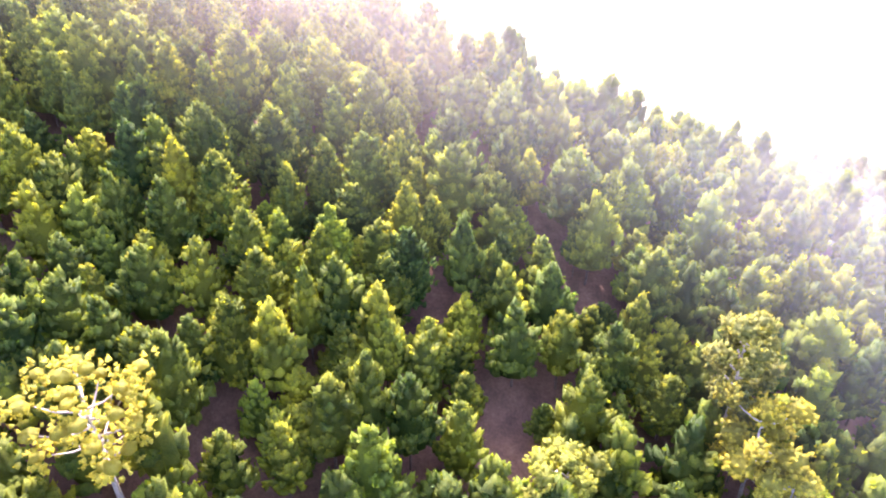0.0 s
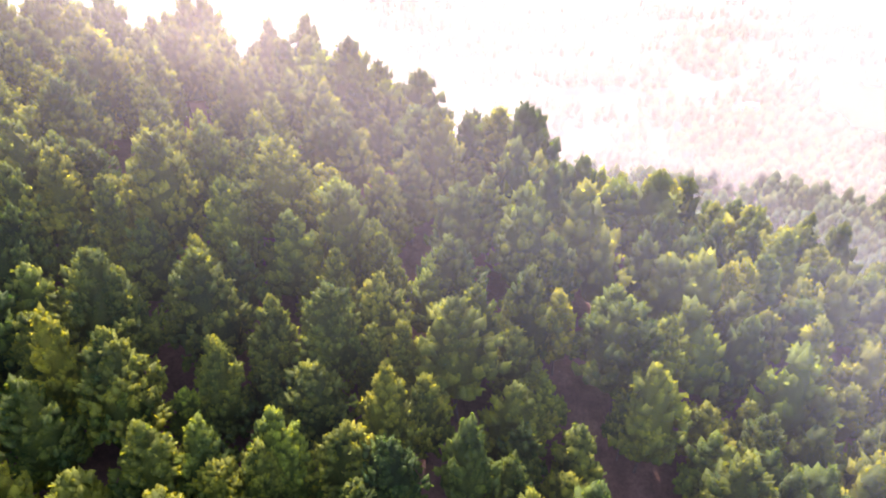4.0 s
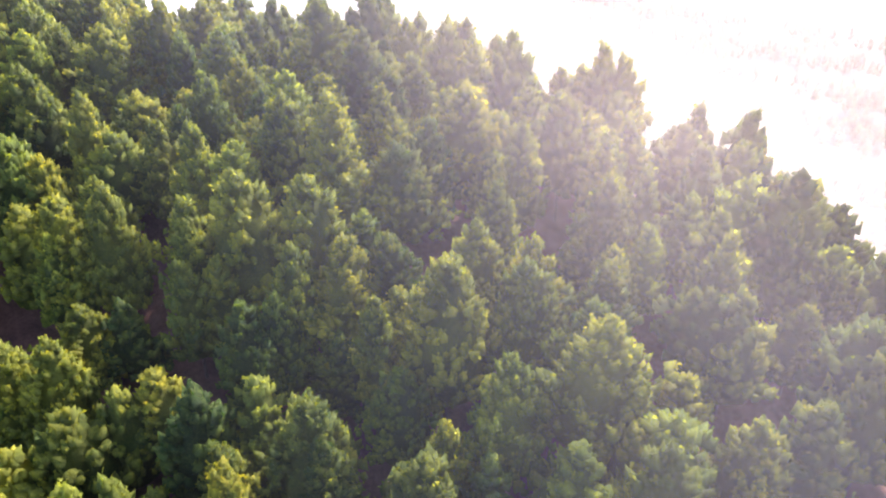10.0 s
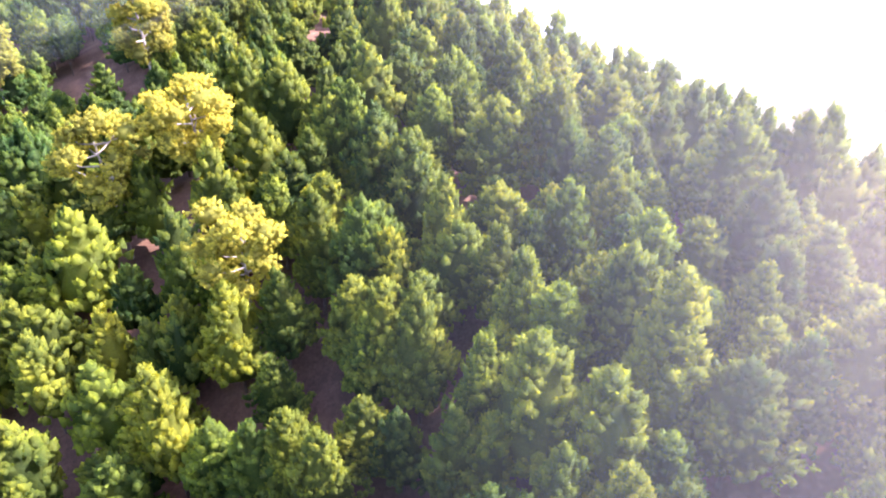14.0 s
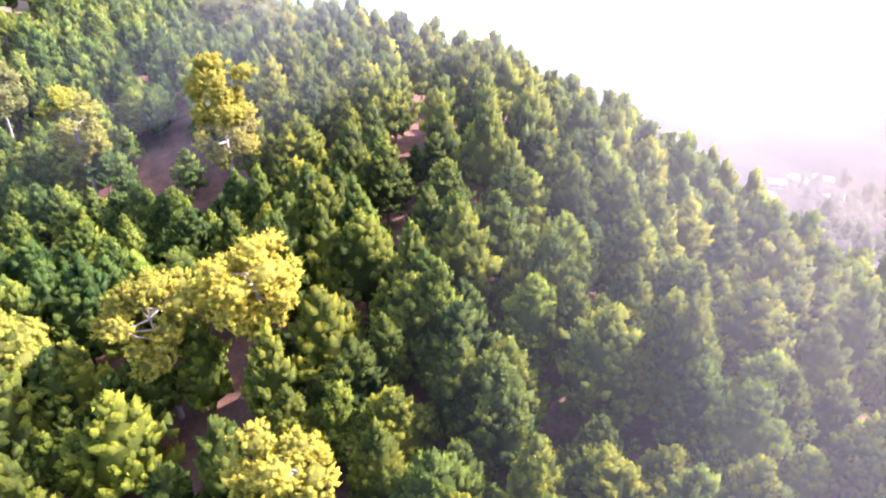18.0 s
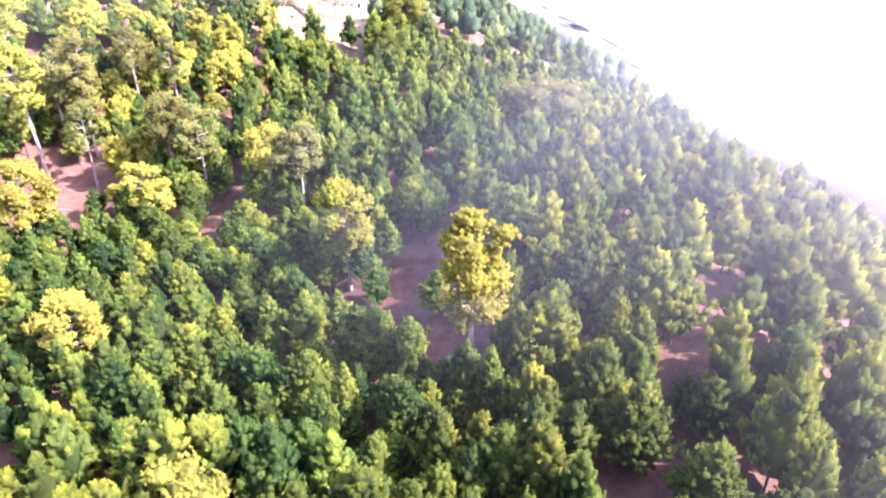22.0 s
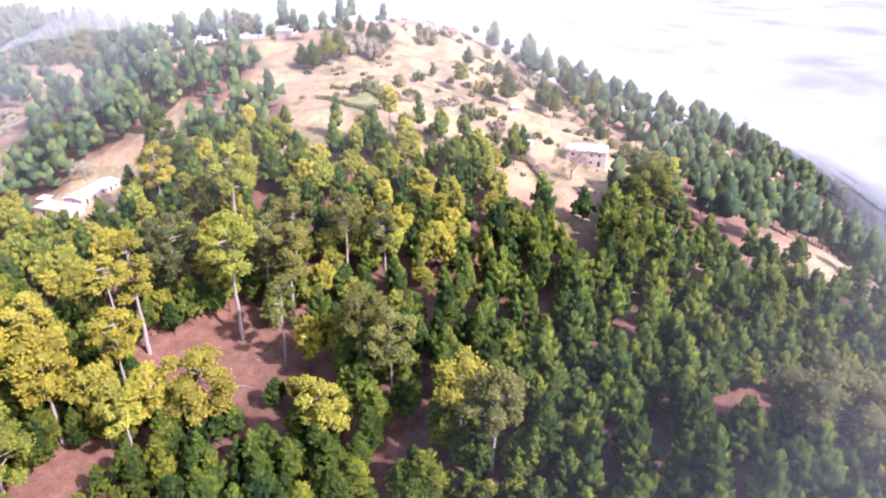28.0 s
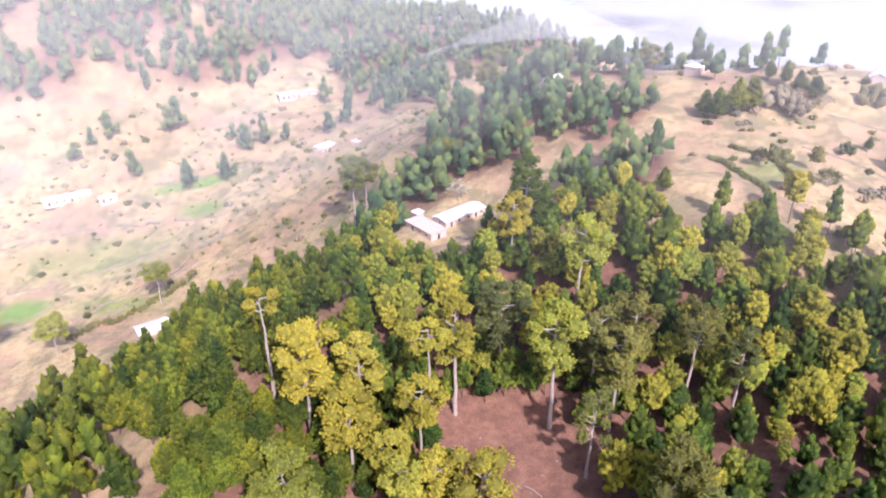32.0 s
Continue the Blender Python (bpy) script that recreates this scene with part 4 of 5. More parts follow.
for pick, kinds, says in ((near, PLAIN, "dense young green pine woodland covering the hillside"), (deep, LIGHT, "young green pine woodland on the flanks of the hill")):
    for q, leaf, seed in ((pick[~deep_stand[pick]], PINE, 31), (pick[deep_stand[pick]], DEEP_PINE, 32)):
        grove("pine_woodland", says, fx[q], fy[q], fz[q], fh[q], kinds, leaf, np.random.RandomState(seed))
grove("pine_woodland", "green pine woodland on the lee side of the hill", fx[back], fy[back], fz[back], fh[back], ROUGH, PINE, np.random.RandomState(33))
wx, wy, wrng = scatter(-740, 340, -640, 580, 8.6, far_woods, 41)
free = (forest_cover(wx, wy) < 0.3) & ~((wx > 60) & (wy > 100))
nx, ny, _ = scatter(30, 420, 190, 640, 6.6, lambda x, y: 0.97 * ellipse(x, y, 235, 360, 150, 210, -25, 0.2) * (forest_cover(x, y) < 0.3) * (1 - ellipse(x, y, 225, 532, 26, 12, 10, 0.3)) * np.clip(0.9 + 0.5 * waves(x, y, 70.0, 23), 0, 1), 43)
vx, vy, _ = scatter(-420, 420, 260, 900, 9.0, lambda x, y: np.clip(0.25 + 1.1 * waves(x, y, 120.0, 29), 0, 0.9) * np.clip((y - np.interp(x, CREST_X, CREST_Y) - 110) / 40, 0, 1) * (1 - ellipse(x, y, 235, 360, 150, 210, -25, 0.2)), 47)
wx, wy = np.r_[wx[free], nx, vx], np.r_[wy[free], ny, vy]
grove("far_pine_woods", "pine woods on the slopes beyond, haze blue painted into their green", wx, wy, land(wx, wy), wrng.uniform(10, 19, len(wx)), FAR, WOODS, wrng, 1.25)


# ---- houses, built of walls with real openings ----
def box(bm, x0, x1, y0, y1, z0, z1):
    v = [bm.verts.new(p) for p in ((x0, y0, z0), (x1, y0, z0), (x1, y1, z0), (x0, y1, z0), (x0, y0, z1), (x1, y0, z1), (x1, y1, z1), (x0, y1, z1))]
    for f in ((3, 2, 1, 0), (4, 5, 6, 7), (0, 1, 5, 4), (1, 2, 6, 5), (2, 3, 7, 6), (3, 0, 4, 7)):
        bm.faces.new([v[i] for i in f])


def bm_part(name, bm, mat, parent, label=""):
    me = bpy.data.meshes.new(name)
    bm.to_mesh(me)
    bm.free()
    me.materials.append(mat)
    return part(name, me, parent, label)


def pierced_wall(length, height, thick, holes):
    """A wall along x from 0, its inner side at y = thick, with holes (x0, x1, z0, z1) through it."""
    bm = bmesh.new()
    cuts = sorted({0.0, length, *[h[0] for h in holes], *[h[1] for h in holes]})
    for a, b in zip(cuts, cuts[1:]):
        inside = sorted([(h[2], h[3]) for h in holes if h[0] <= a + 1e-6 and h[1] >= b - 1e-6])
        z = -1.2
        for z0, z1 in inside:
            if z0 > z:
                box(bm, a, b, 0, thick, z, z0)
            z = z1
        box(bm, a, b, 0, thick, z, height)
    return bm


def house(name, label, x, y, turn, long, deep, high, wall, roof, openings, roof_kind="slab", rise=0.0, sink=0.2, category="house"):
    """A one-room-deep house: openings is a dict of wall number (0 front, 1 right, 2 back, 3 left) to (at, width, sill, head, kind)."""
    top = tagged(new(name), label, category)
    top.location, top.rotation_euler = (x, y, land_at(x, y) - sink), (0, 0, radians(turn))
    thick = 0.30
    spots = [((-long / 2, -deep / 2, 0), 0, long), ((long / 2, -deep / 2 + thick, 0), 90, deep - 2 * thick), ((long / 2, deep / 2, 0), 180, long), ((-long / 2, deep / 2 - thick, 0), 270, deep - 2 * thick)]
    for k, (at, a, ln) in enumerate(spots):
        holes = [(u - w / 2, u + w / 2, s, h) for u, w, s, h, _ in openings.get(k, ())]
        ob = bm_part("wall", pierced_wall(ln, high, thick, holes), wall, top)
        ob.location, ob.rotation_euler = at, (0, 0, radians(a))
        for u, w, s, h, kind in openings.get(k, ()):
            if kind == "door":
                bm = bmesh.new()
                box(bm, u - w / 2 + 0.04, u + w / 2 - 0.04, 0.16, 0.21, s, h - 0.04)
                d = bm_part("door", bm, DARK_OPENING, ob, "dark timber door")
            elif kind == "window":
                bm = bmesh.new()
                for q in ((u - w / 2, u - w / 2 + 0.08, s, h), (u + w / 2 - 0.08, u + w / 2, s, h), (u - w / 2 + 0.08, u + w / 2 - 0.08, s, s + 0.08), (u - w / 2 + 0.08, u + w / 2 - 0.08, h - 0.08, h), (u - 0.03, u + 0.03, s + 0.08, h - 0.08)):
                    box(bm, q[0], q[1], 0.12, 0.20, q[2], q[3])
                bm_part("window_frame", bm, STONE, ob)
                bm = bmesh.new()
                box(bm, u - w / 2 + 0.06, u + w / 2 - 0.06, 0.21, 0.225, s + 0.06, h - 0.06)
                bm_part("pane", bm, DARK_OPENING, ob, "dark window pane")
    bm = bmesh.new()
    e = 0.45
    if roof_kind == "slab":
        box(bm, -long / 2 - e, long / 2 + e, -deep / 2 - e, deep / 2 + e, high, high + 0.22)
        bmesh.ops.bevel(bm, geom=bm.edges[:], offset=0.03, segments=1, affect="EDGES")
        bm_part("roof", bm, roof, top, "flat concrete roof slab")
        for q in ((-long / 2 - e + 0.05, long / 2 + e - 0.05, -deep / 2 - e + 0.05, -deep / 2 - e + 0.2), (-long / 2 - e + 0.05, long / 2 + e - 0.05, deep / 2 + e - 0.2, deep / 2 + e - 0.05)):
            bm = bmesh.new()
            box(bm, q[0], q[1], q[2], q[3], high + 0.22, high + 0.36)
            bm_part("roof_edge", bm, roof, top)
    else:
        for side in (-1, 1):
            bm = bmesh.new()
            n = max(2, int(long / 0.9))
            for k in range(n):
                a, b = -long / 2 - e + (long + 2 * e) * k / n, -long / 2 - e + (long + 2 * e) * (k + 1) / n
                v = [bm.verts.new(p) for p in ((a, side * (deep / 2 + e), high - 0.05), (b, side * (deep / 2 + e), high - 0.05), (b, side * 0.02, high + rise), (a, side * 0.02, high + rise), (a + 0.03, side * (deep / 2 + e), high + 0.03), (b - 0.03, side * (deep / 2 + e), high + 0.03), (b - 0.03, side * 0.02, high + rise + 0.08), (a + 0.03, side * 0.02, high + rise + 0.08))]
                for f in ((3, 2, 1, 0), (4, 5, 6, 7), (0, 1, 5, 4), (1, 2, 6, 5), (2, 3, 7, 6), (3, 0, 4, 7)):
                    bm.faces.new([v[i] for i in f])
            bmesh.ops.recalc_face_normals(bm, faces=bm.faces[:])
            bm_part("roof", bm, roof, top, "ribbed sheet roof slope")
        for side in (-1, 1):
            bm = bmesh.new()
            v = [bm.verts.new(p) for p in ((side * long / 2, -deep / 2, high), (side * long / 2, deep / 2, high), (side * long / 2, 0, high + rise - 0.05), (side * (long / 2 - 0.25), -deep / 2, high), (side * (long / 2 - 0.25), deep / 2, high), (side * (long / 2 - 0.25), 0, high + rise - 0.05))]
            for f in ((0, 1, 2), (5, 4, 3), (0, 3, 4, 1), (1, 4, 5, 2), (2, 5, 3, 0)):
                bm.faces.new([v[i] for i in f])
            bmesh.ops.recalc_face_normals(bm, faces=bm.faces[:])
            bm_part("gable", bm, wall, top)
    return top


D = lambda at: (at, 1.1, 0.25, 2.3, "door")
N = lambda at: (at, 1.0, 1.1, 2.2, "window")
H = lambda at: (at, 1.0, 0.3, 2.3, "hole")
house("farmhouse", "plastered farmhouse block with flat concrete roof beside pine wood", -205.7, -177.8, -69, 15.8, 7.0, 3.0, WHITE_WALL, ROOF_SLAB, {2: (D(4.2), N(8.5), N(12.5)), 3: (D(3.2),), 1: (N(3.2),)}, sink=0.25)
house("long_house", "long white-roofed house joined to the farmhouse yard", -221.5, -185.4, 25, 21.0, 7.4, 3.0, WHITE_WALL, ROOF_WHITE, {2: (D(3), N(7), N(12), D(16), N(19)), 1: (N(3.4),)}, "gable", 0.8, 0.25)
house("water_tank_room", "small white block standing behind the farmhouse roof", -206.4, -191.0, 25, 3.4, 3.0, 2.9, WHITE_WALL, ROOF_WHITE, {2: (N(1.7),)}, sink=0.25, category="outbuilding")
house("valley_house", "long low house with white sheet roof among dry fields", -46, -374, 15, 25.0, 7.5, 3.2, WHITE_WALL, ROOF_WHITE, {2: (D(3), N(7), N(11), D(15), N(19), N(22)), 3: (N(3.2),)}, "gable", 1.1, 0.6)
house("valley_shed", "low plastered shed beside the long valley house", -69, -366, 15, 10.0, 5.5, 2.8, WHITE_WALL, ROOF_SLAB, {2: (H(2.2), N(6)), 3: (N(2.2),)}, sink=0.6, category="shed")
house("slope_house", "small white house with flat roof below a red bank", -194, -347, 35, 12.0, 7.0, 3.2, WHITE_WALL, ROOF_WHITE, {2: (H(2.5), H(5.5), N(9)), 3: (N(3.2),)}, sink=0.8)
house("slope_shed", "pale ruined shed with open front beside the slope house", -212, -336, 35, 9.0, 5.0, 2.4, WHITE_WALL, ROOF_SLAB, {2: (H(2), H(5))}, sink=0.8, category="shed")
house("school_house", "long cream house with a row of dark openings", -189, -433, 10, 26.0, 7.0, 3.3, WHITE_WALL, ROOF_SLAB, {2: (H(3), H(6.5), H(10), H(13.5), H(17), H(20.5))}, sink=1.0)
house("hill_house", "white house high on the wooded far slope", -236, -496, 5, 13.0, 7.0, 3.2, WHITE_WALL, ROOF_WHITE, {2: (D(3), N(7), N(10))}, "gable", 1.2, 1.2)
house("wood_house", "white-roofed house half hidden in dark pine wood", -286, -243, 30, 11.0, 7.5, 8.0, WHITE_WALL, ROOF_WHITE, {2: (N(3), N(8)), 3: (N(3),)}, "gable", 1.4, 0.6)
house("crest_house", "low flat-roofed house on a bare red crest", -357, -231, 25, 17.0, 7.0, 3.2, WHITE_WALL, ROOF_WHITE, {2: (D(4), N(8), N(12))}, sink=0.6)
house("hilltop_house", "hilltop house with pale sheet roof and open veranda", -412, -181, 35, 18.0, 9.0, 3.6, WHITE_WALL, ROOF_WHITE, {2: (H(3), H(6.5), D(10), H(13.5)), 3: (N(4),), 0: (N(5),)}, "gable", 2.2, 0.8)
house("white_house", "two-storey white house on a bare terrace", -351, -49, 115, 15.0, 8.0, 6.0, WHITE_WALL, ROOF_WHITE, {0: (D(2.5), N(5.5), N(9.5), D(12.5), (2.5, 1.1, 4.0, 5.1, "window"), (5.5, 1.1, 4.0, 5.1, "window"), (9.5, 1.1, 4.0, 5.1, "window"), (12.5, 1.1, 4.0, 5.1, "window")), 3: (N(3.5), (3.5, 1.1, 4.2, 5.3, "window")), 1: (N(3.5),)}, sink=0.8)
house("field_hut", "small flat-roofed hut with dark open front on dry slope", -375, -98, 30, 6.5, 4.2, 2.8, WHITE_WALL, ROOF_WHITE, {2: (H(1.8), H(4.4)), 3: (H(1.6),)}, sink=0.5, category="hut")
house("low_shed", "low open shed with pale slab roof near white house", -338, -68, 30, 8.0, 3.6, 2.2, WHITE_WALL, ROOF_WHITE, {2: (H(1.5), H(4), H(6.5))}, sink=0.5, category="shed")
house("frame_house", "unfinished white concrete house frame among pines", -470, -94, 20, 10.0, 7.0, 5.6, ROOF_WHITE, ROOF_WHITE, {2: (H(2), H(5), H(8), (2, 1.3, 3.4, 5.0, "hole"), (5, 1.3, 3.4, 5.0, "hole"), (8, 1.3, 3.4, 5.0, "hole")), 3: (H(3),)}, sink=0.8)
house("tin_roof_house", "low house with bright white tin roof at forest edge", -99, -222, 20, 13.0, 8.5, 2.8, WHITE_WALL, ROOF_WHITE, {2: (D(3), N(8)), 3: (N(3.5),)}, "gable", 1.6, 0.8)

# the village on the valley floor, far off
vrng = np.random.RandomState(77)
for cx, cy, n in ((165, 640, 5), (238, 563, 3), (20, 630, 4), (-400, 320, 4), (-430, 380, 4), (300, 600, 3), (-620, 250, 4)):
    for k in range(n):
        house("village_house", "small pale house with white roof on the hazy valley floor", cx + vrng.uniform(-35, 35), cy + vrng.uniform(-25, 25), vrng.uniform(0, 90), vrng.uniform(9, 20), 8.0, 3.2, WHITE_WALL, ROOF_WHITE, {0: (D(3), N(6)), 2: (D(3), N(6))}, "gable", 1.3, 0.5)


# ---- shrubs, hedges, single trees ----
def shrub_arrays(seed, height, radius, count, size, coarse=False):
    rng = np.random.RandomState(seed)
    d = unit(rng.normal(size=(count, 3)))
    d[:, 2] = np.abs(d[:, 2])
    lump = 1 + 0.28 * np.sin(d[:, 0] * 4 + seed) * np.cos(d[:, 1] * 3.3)
    p = d * np.array([radius, radius, height * 0.8]) * (lump * rng.uniform(0.45, 1.0, count) ** 0.5)[:, None] + (0, 0, height * 0.15)
    return puffs(p, unit(d + (0, 0, 0.7)), rng.uniform(0.7, 1.2, count) * size, rng, 0 if coarse else 3, "dome" if coarse else "lump")


def stems_arrays(seed, height, radius, count):
    rng = np.random.RandomState(seed)
    out = []
    for k in range(count):
        a = k * 2.4 + rng.uniform(-0.4, 0.4)
        tip = np.array([math.cos(a) * radius * 0.55, math.sin(a) * radius * 0.55, height * rng.uniform(0.5, 0.8)])
        out.append(tube([(0, 0, -0.1), tip * (0.45, 0.45, 0.5), tip], [0.09, 0.06, 0.02], 5))
    return join_arrays(out)


SHRUBS = []
for k in range(6):
    mat = (SCRUB, DRY, SCRUB, PALE, SCRUB, DRY)[k]
    says = ("low grey-green shrub on dry grass slope", "leafless brown bush on dry grass slope")[mat is DRY]
    SHRUBS.append((mesh_of("shrub_leaves", *shrub_arrays(300 + k, 1.7, 1.5, 20, 0.50), [mat]), mesh_of("shrub_stems", *stems_arrays(310 + k, 1.7, 1.5, 5), [BARK]), says))


def bare_ground(x, y):
    """Where single shrubs dot the dry slopes."""
    c = np.maximum.reduce([0.75 * bare_hill(x, y), 0.5 * terraces(x, y), 0.55 * ellipse(x, y, -300, -390, 110, 50, 10, 0.3), 0.4 * ellipse(x, y, -130, -430, 130, 50, 0, 0.3), 0.5 * ellipse(x, y, -380, -190, 70, 50, 30, 0.3)])
    patch = 0.45 + 0.55 * waves(x, y, 40.0, 17)
    keepout = np.maximum(ellipse(x, y, -290, -132, 18, 11, 25, 0.2), ellipse(x, y, -205, -171, 24, 14, 25, 0.2))
    return np.clip(c * patch, 0, 1) * (1 - np.maximum(keepout, np.clip(forest_cover(x, y) + far_woods(x, y), 0, 1)))


sx, sy, srng = scatter(-470, 20, -470, -20, 6.6, bare_ground, 51)
pick = srng.permutation(len(sx))
sz = land(sx, sy)
for k in pick[:290]:
    leaves, stems, says = SHRUBS[srng.randint(6)]
    bush = tagged(new("shrub"), says, "shrub", group="shrubs of the dry slopes")
    s = srng.uniform(0.45, 1.5) ** 1.2
    bush.location, bush.scale, bush.rotation_euler = (sx[k], sy[k], sz[k] - 0.05), (s, s, s * srng.uniform(0.8, 1.2)), (0, 0, srng.uniform(0, 6.28))
    part("leaves", leaves, bush)
    part("stems", stems, bush)


# the smaller scrub between them, past counting, and the rough growth along the terrace banks
pieces = []
bx, by, brng = scatter(-310, 20, -450, -210, 3.0, lambda x, y: terraces(x, y) * (1 - np.clip(forest_cover(x, y) + far_woods(x, y), 0, 1)), 57)
bank = np.abs(land(bx + 1.5, by) - land(bx - 1.5, by)) + np.abs(land(bx, by + 1.5) - land(bx, by - 1.5)) > 2.1
bx, by = bx[bank], by[bank]
bz = land(bx, by)
for k in np.flatnonzero(brng.uniform(0, 1, len(bx)) < 0.5):
    v, t = shrub_arrays(700 + int(k) % 40, 1.1, 1.1, 7, 0.5, True)
    s = brng.uniform(0.4, 1.2) ** 1.3
    pieces.append((v * s + (bx[k], by[k], bz[k] - 0.05), t))
for k in pick[290:]:
    v, t = shrub_arrays(600 + int(k) % 40, 1.4, 1.2, 9, 0.5, True)
    s = srng.uniform(0.5, 1.3)
    pieces.append((v * s + (sx[k], sy[k], sz[k] - 0.05), t))
if pieces:
    tagged(new("scrub", mesh_of("scrub", *join_arrays(pieces), [SCRUB], smooth=True)), "low scattered scrub on the dry slopes", "scrub", kind="stuff")


def row_of_bushes(name, label, points, gap, height, mat, seed):
    """A hedge along a line."""
    rng = np.random.RandomState(seed)
    pieces = []
    for (xa, ya), (xb, yb) in zip(points, points[1:]):
        n = max(1, int(math.hypot(xb - xa, yb - ya) / gap))
        for k in range(n):
            f = (k + rng.uniform(0, 0.6)) / n
            x, y = xa + (xb - xa) * f + rng.normal(0, 0.25), ya + (yb - ya) * f + rng.normal(0, 0.25)
            v, t = shrub_arrays(rng.randint(9999), height * rng.uniform(0.7, 1.2), height * 0.7, 14, 0.5, True)
            pieces.append((v + (x, y, land_at(x, y) - 0.05), t))
    return tagged(new(name, mesh_of(name, *join_arrays(pieces), [mat])), label, "hedge")


row_of_bushes("hedge", "dark clipped hedge along the edge of a dry field", [(-306, -152), (-308, -146), (-306, -133), (-303, -121), (-300, -112)], 0.9, 1.7, SCRUB, 61)
row_of_bushes("hedge", "scrubby hedge above a small green plot", [(-322, -160), (-325, -148), (-322, -136), (-318, -124)], 1.3, 1.8, SCRUB, 62)
row_of_bushes("thicket", "leafless grey-brown thicket beside the white house", [(-330, -62), (-326, -54), (-322, -47), (-326, -58), (-334, -66)], 1.2, 2.2, DRY, 63)
row_of_bushes("thicket", "leafless pinkish scrub beside the hilltop fields", [(-350, -190), (-360, -180), (-372, -176), (-352, -184), (-345, -178)], 1.6, 3.2, DRY, 64)
row_of_bushes("thicket", "dark bushes along a dry stream bed", [(-62, -243), (-70, -249), (-82, -246), (-92, -250), (-107, -256), (-116, -262)], 1.6, 3.2, SCRUB, 65)


def branches(rng, root, way, length, radius, depth, out, tips):
    tip = root + way * length
    out.append(tube([root, (root + tip) / 2 + rng.normal(0, 0.05 * length, 3), tip], [radius, radius * 0.75, radius * 0.5], 5))
    if depth == 0:
        tips.append(tip)
        return
    for k in range(3):
        branches(rng, root + way * length * rng.uniform(0.6, 1.0), unit(way + rng.normal(0, 0.55, 3) + (0, 0, 0.12)), length * rng.uniform(0.6, 0.78), radius * 0.55, depth - 1, out, tips)


def broad_tree(name, label, x, y, height, seed, leaf=None, count=0, size=0.6):
    """A broadleaved tree: trunk, main limbs, and twigs or leaves."""
    rng = np.random.RandomState(seed)
    tree = tagged(new(name), label, "tree")
    tree.location = (x, y, land_at(x, y) - 0.15)
    fork = np.array([0, 0, height * 0.22])
    part("trunk", mesh_of("trunk", *tube([(0, 0, 0), fork / 2 + (0.08, 0, 0), fork], [0.035 * height, 0.028 * height, 0.022 * height], 8), [PALE_BARK], smooth=True), tree)
    tips = []
    for k in range(5):
        out = []
        a = k * 1.2566 + rng.uniform(-0.3, 0.3)
        branches(rng, fork, unit(np.array([math.cos(a) * 0.75, math.sin(a) * 0.75, 0.85])), height * 0.30, 0.013 * height, 3, out, tips)
        part("limb", mesh_of("limb", *join_arrays(out), [PALE_BARK]), tree)
    if leaf:
        c = np.array(tips)
        c = c[rng.randint(len(c), size=count)] + rng.normal(0, 0.35, (count, 3))
        part("crown", mesh_of("crown", *tufts(c, np.repeat([[0, 0, 0.6]], count, 0), rng.uniform(0.7, 1.2, count) * size * (1.5 if leaf is DRY else 1.0), 0.07 if leaf is DRY else 0.28, 9, rng, 1.2), [leaf]), tree, "fine leafless twigs" if leaf is DRY else "")
    return tree


broad_tree("bare_tree", "large leafless tree with fine pale twigs on the terrace", -334, -45.5, 15.0, 401, DRY, 420, 0.55)
broad_tree("blossom_tree", "small tree with whitish blossom beside the wood", -225.5, -199.0, 9.5, 402, BLOSSOM, 160, 0.5)
broad_tree("field_tree", "rounded bright green tree at the hedge end", -312, -116, 8.0, 403, SCRUB, 260, 0.6)
broad_tree("field_tree", "small rounded green tree in a dry field", -327, -118, 6.5, 404, SCRUB, 220, 0.55)
broad_tree("field_tree", "small grey-green tree beside the hedge", -316, -138, 6.0, 405, PALE, 180, 0.55)
broad_tree("bare_tree", "leafless pinkish tree below the hilltop house", -366, -178, 8.0, 406, DRY, 200, 0.4)
broad_tree("bare_tree", "small leafless tree beside the hedge", -372, -170, 7.0, 407, DRY, 180, 0.4)

# single tall pines standing in the valley fields and round the farm: x, y, height, crown base, radius
FIELD_PINES = [(-60, -229, 19, 0.45, 4.2), (-101, -248, 21, 0.6, 3.8), (-30, -250, 20, 0.5, 4.0), (-196, -240, 22, 0.5, 3.8), (-262, -262, 24, 0.5, 4.2), (-270, -270, 24, 0.55, 4.0), (-256, -280, 25, 0.6, 3.6), (-330, -232, 15, 0.3, 3.4)]
for k, (x, y, h, low, r) in enumerate(FIELD_PINES):
    plant_tall(200 + k, x, y, land_at(x, y) + h, low, r, 17, 0.05, 0.4, "pale" if k > 2 else "gold")
# single dark pines dotting the bare hill
HILL_PINES = [(-395, -91, 16), (-400, -98, 14), (-445, -111, 17), (-452, -118, 15), (-440, -100, 14), (-545, -114, 15), (-562, -105, 16), (-575, -67, 15), (-584, -50, 16), (-623, -44, 17), (-330, -18, 15), (-336, -22, 14), (-378, -115, 7), (-366, -140, 6), (-405, -130, 9), (-454, -170, 15), (-277, -137, 9), (-340, -8, 12), (-360, 0, 13), (-382, -60, 8), (-398, -70, 10), (-393, -140, 11), (-379, -106, 17), (-458, -110, 15), (-459, -103, 17), (-465, -69, 11), (-342, -18, 20), (-371, -192, 12), (-370, -183, 12), (-372, -176, 12), (-370, -201, 10), (-339, -182, 16), (-345, -181, 15), (-332, -184, 14), (-329, -188, 12), (-419, -63, 8), (-306, -69, 6)]
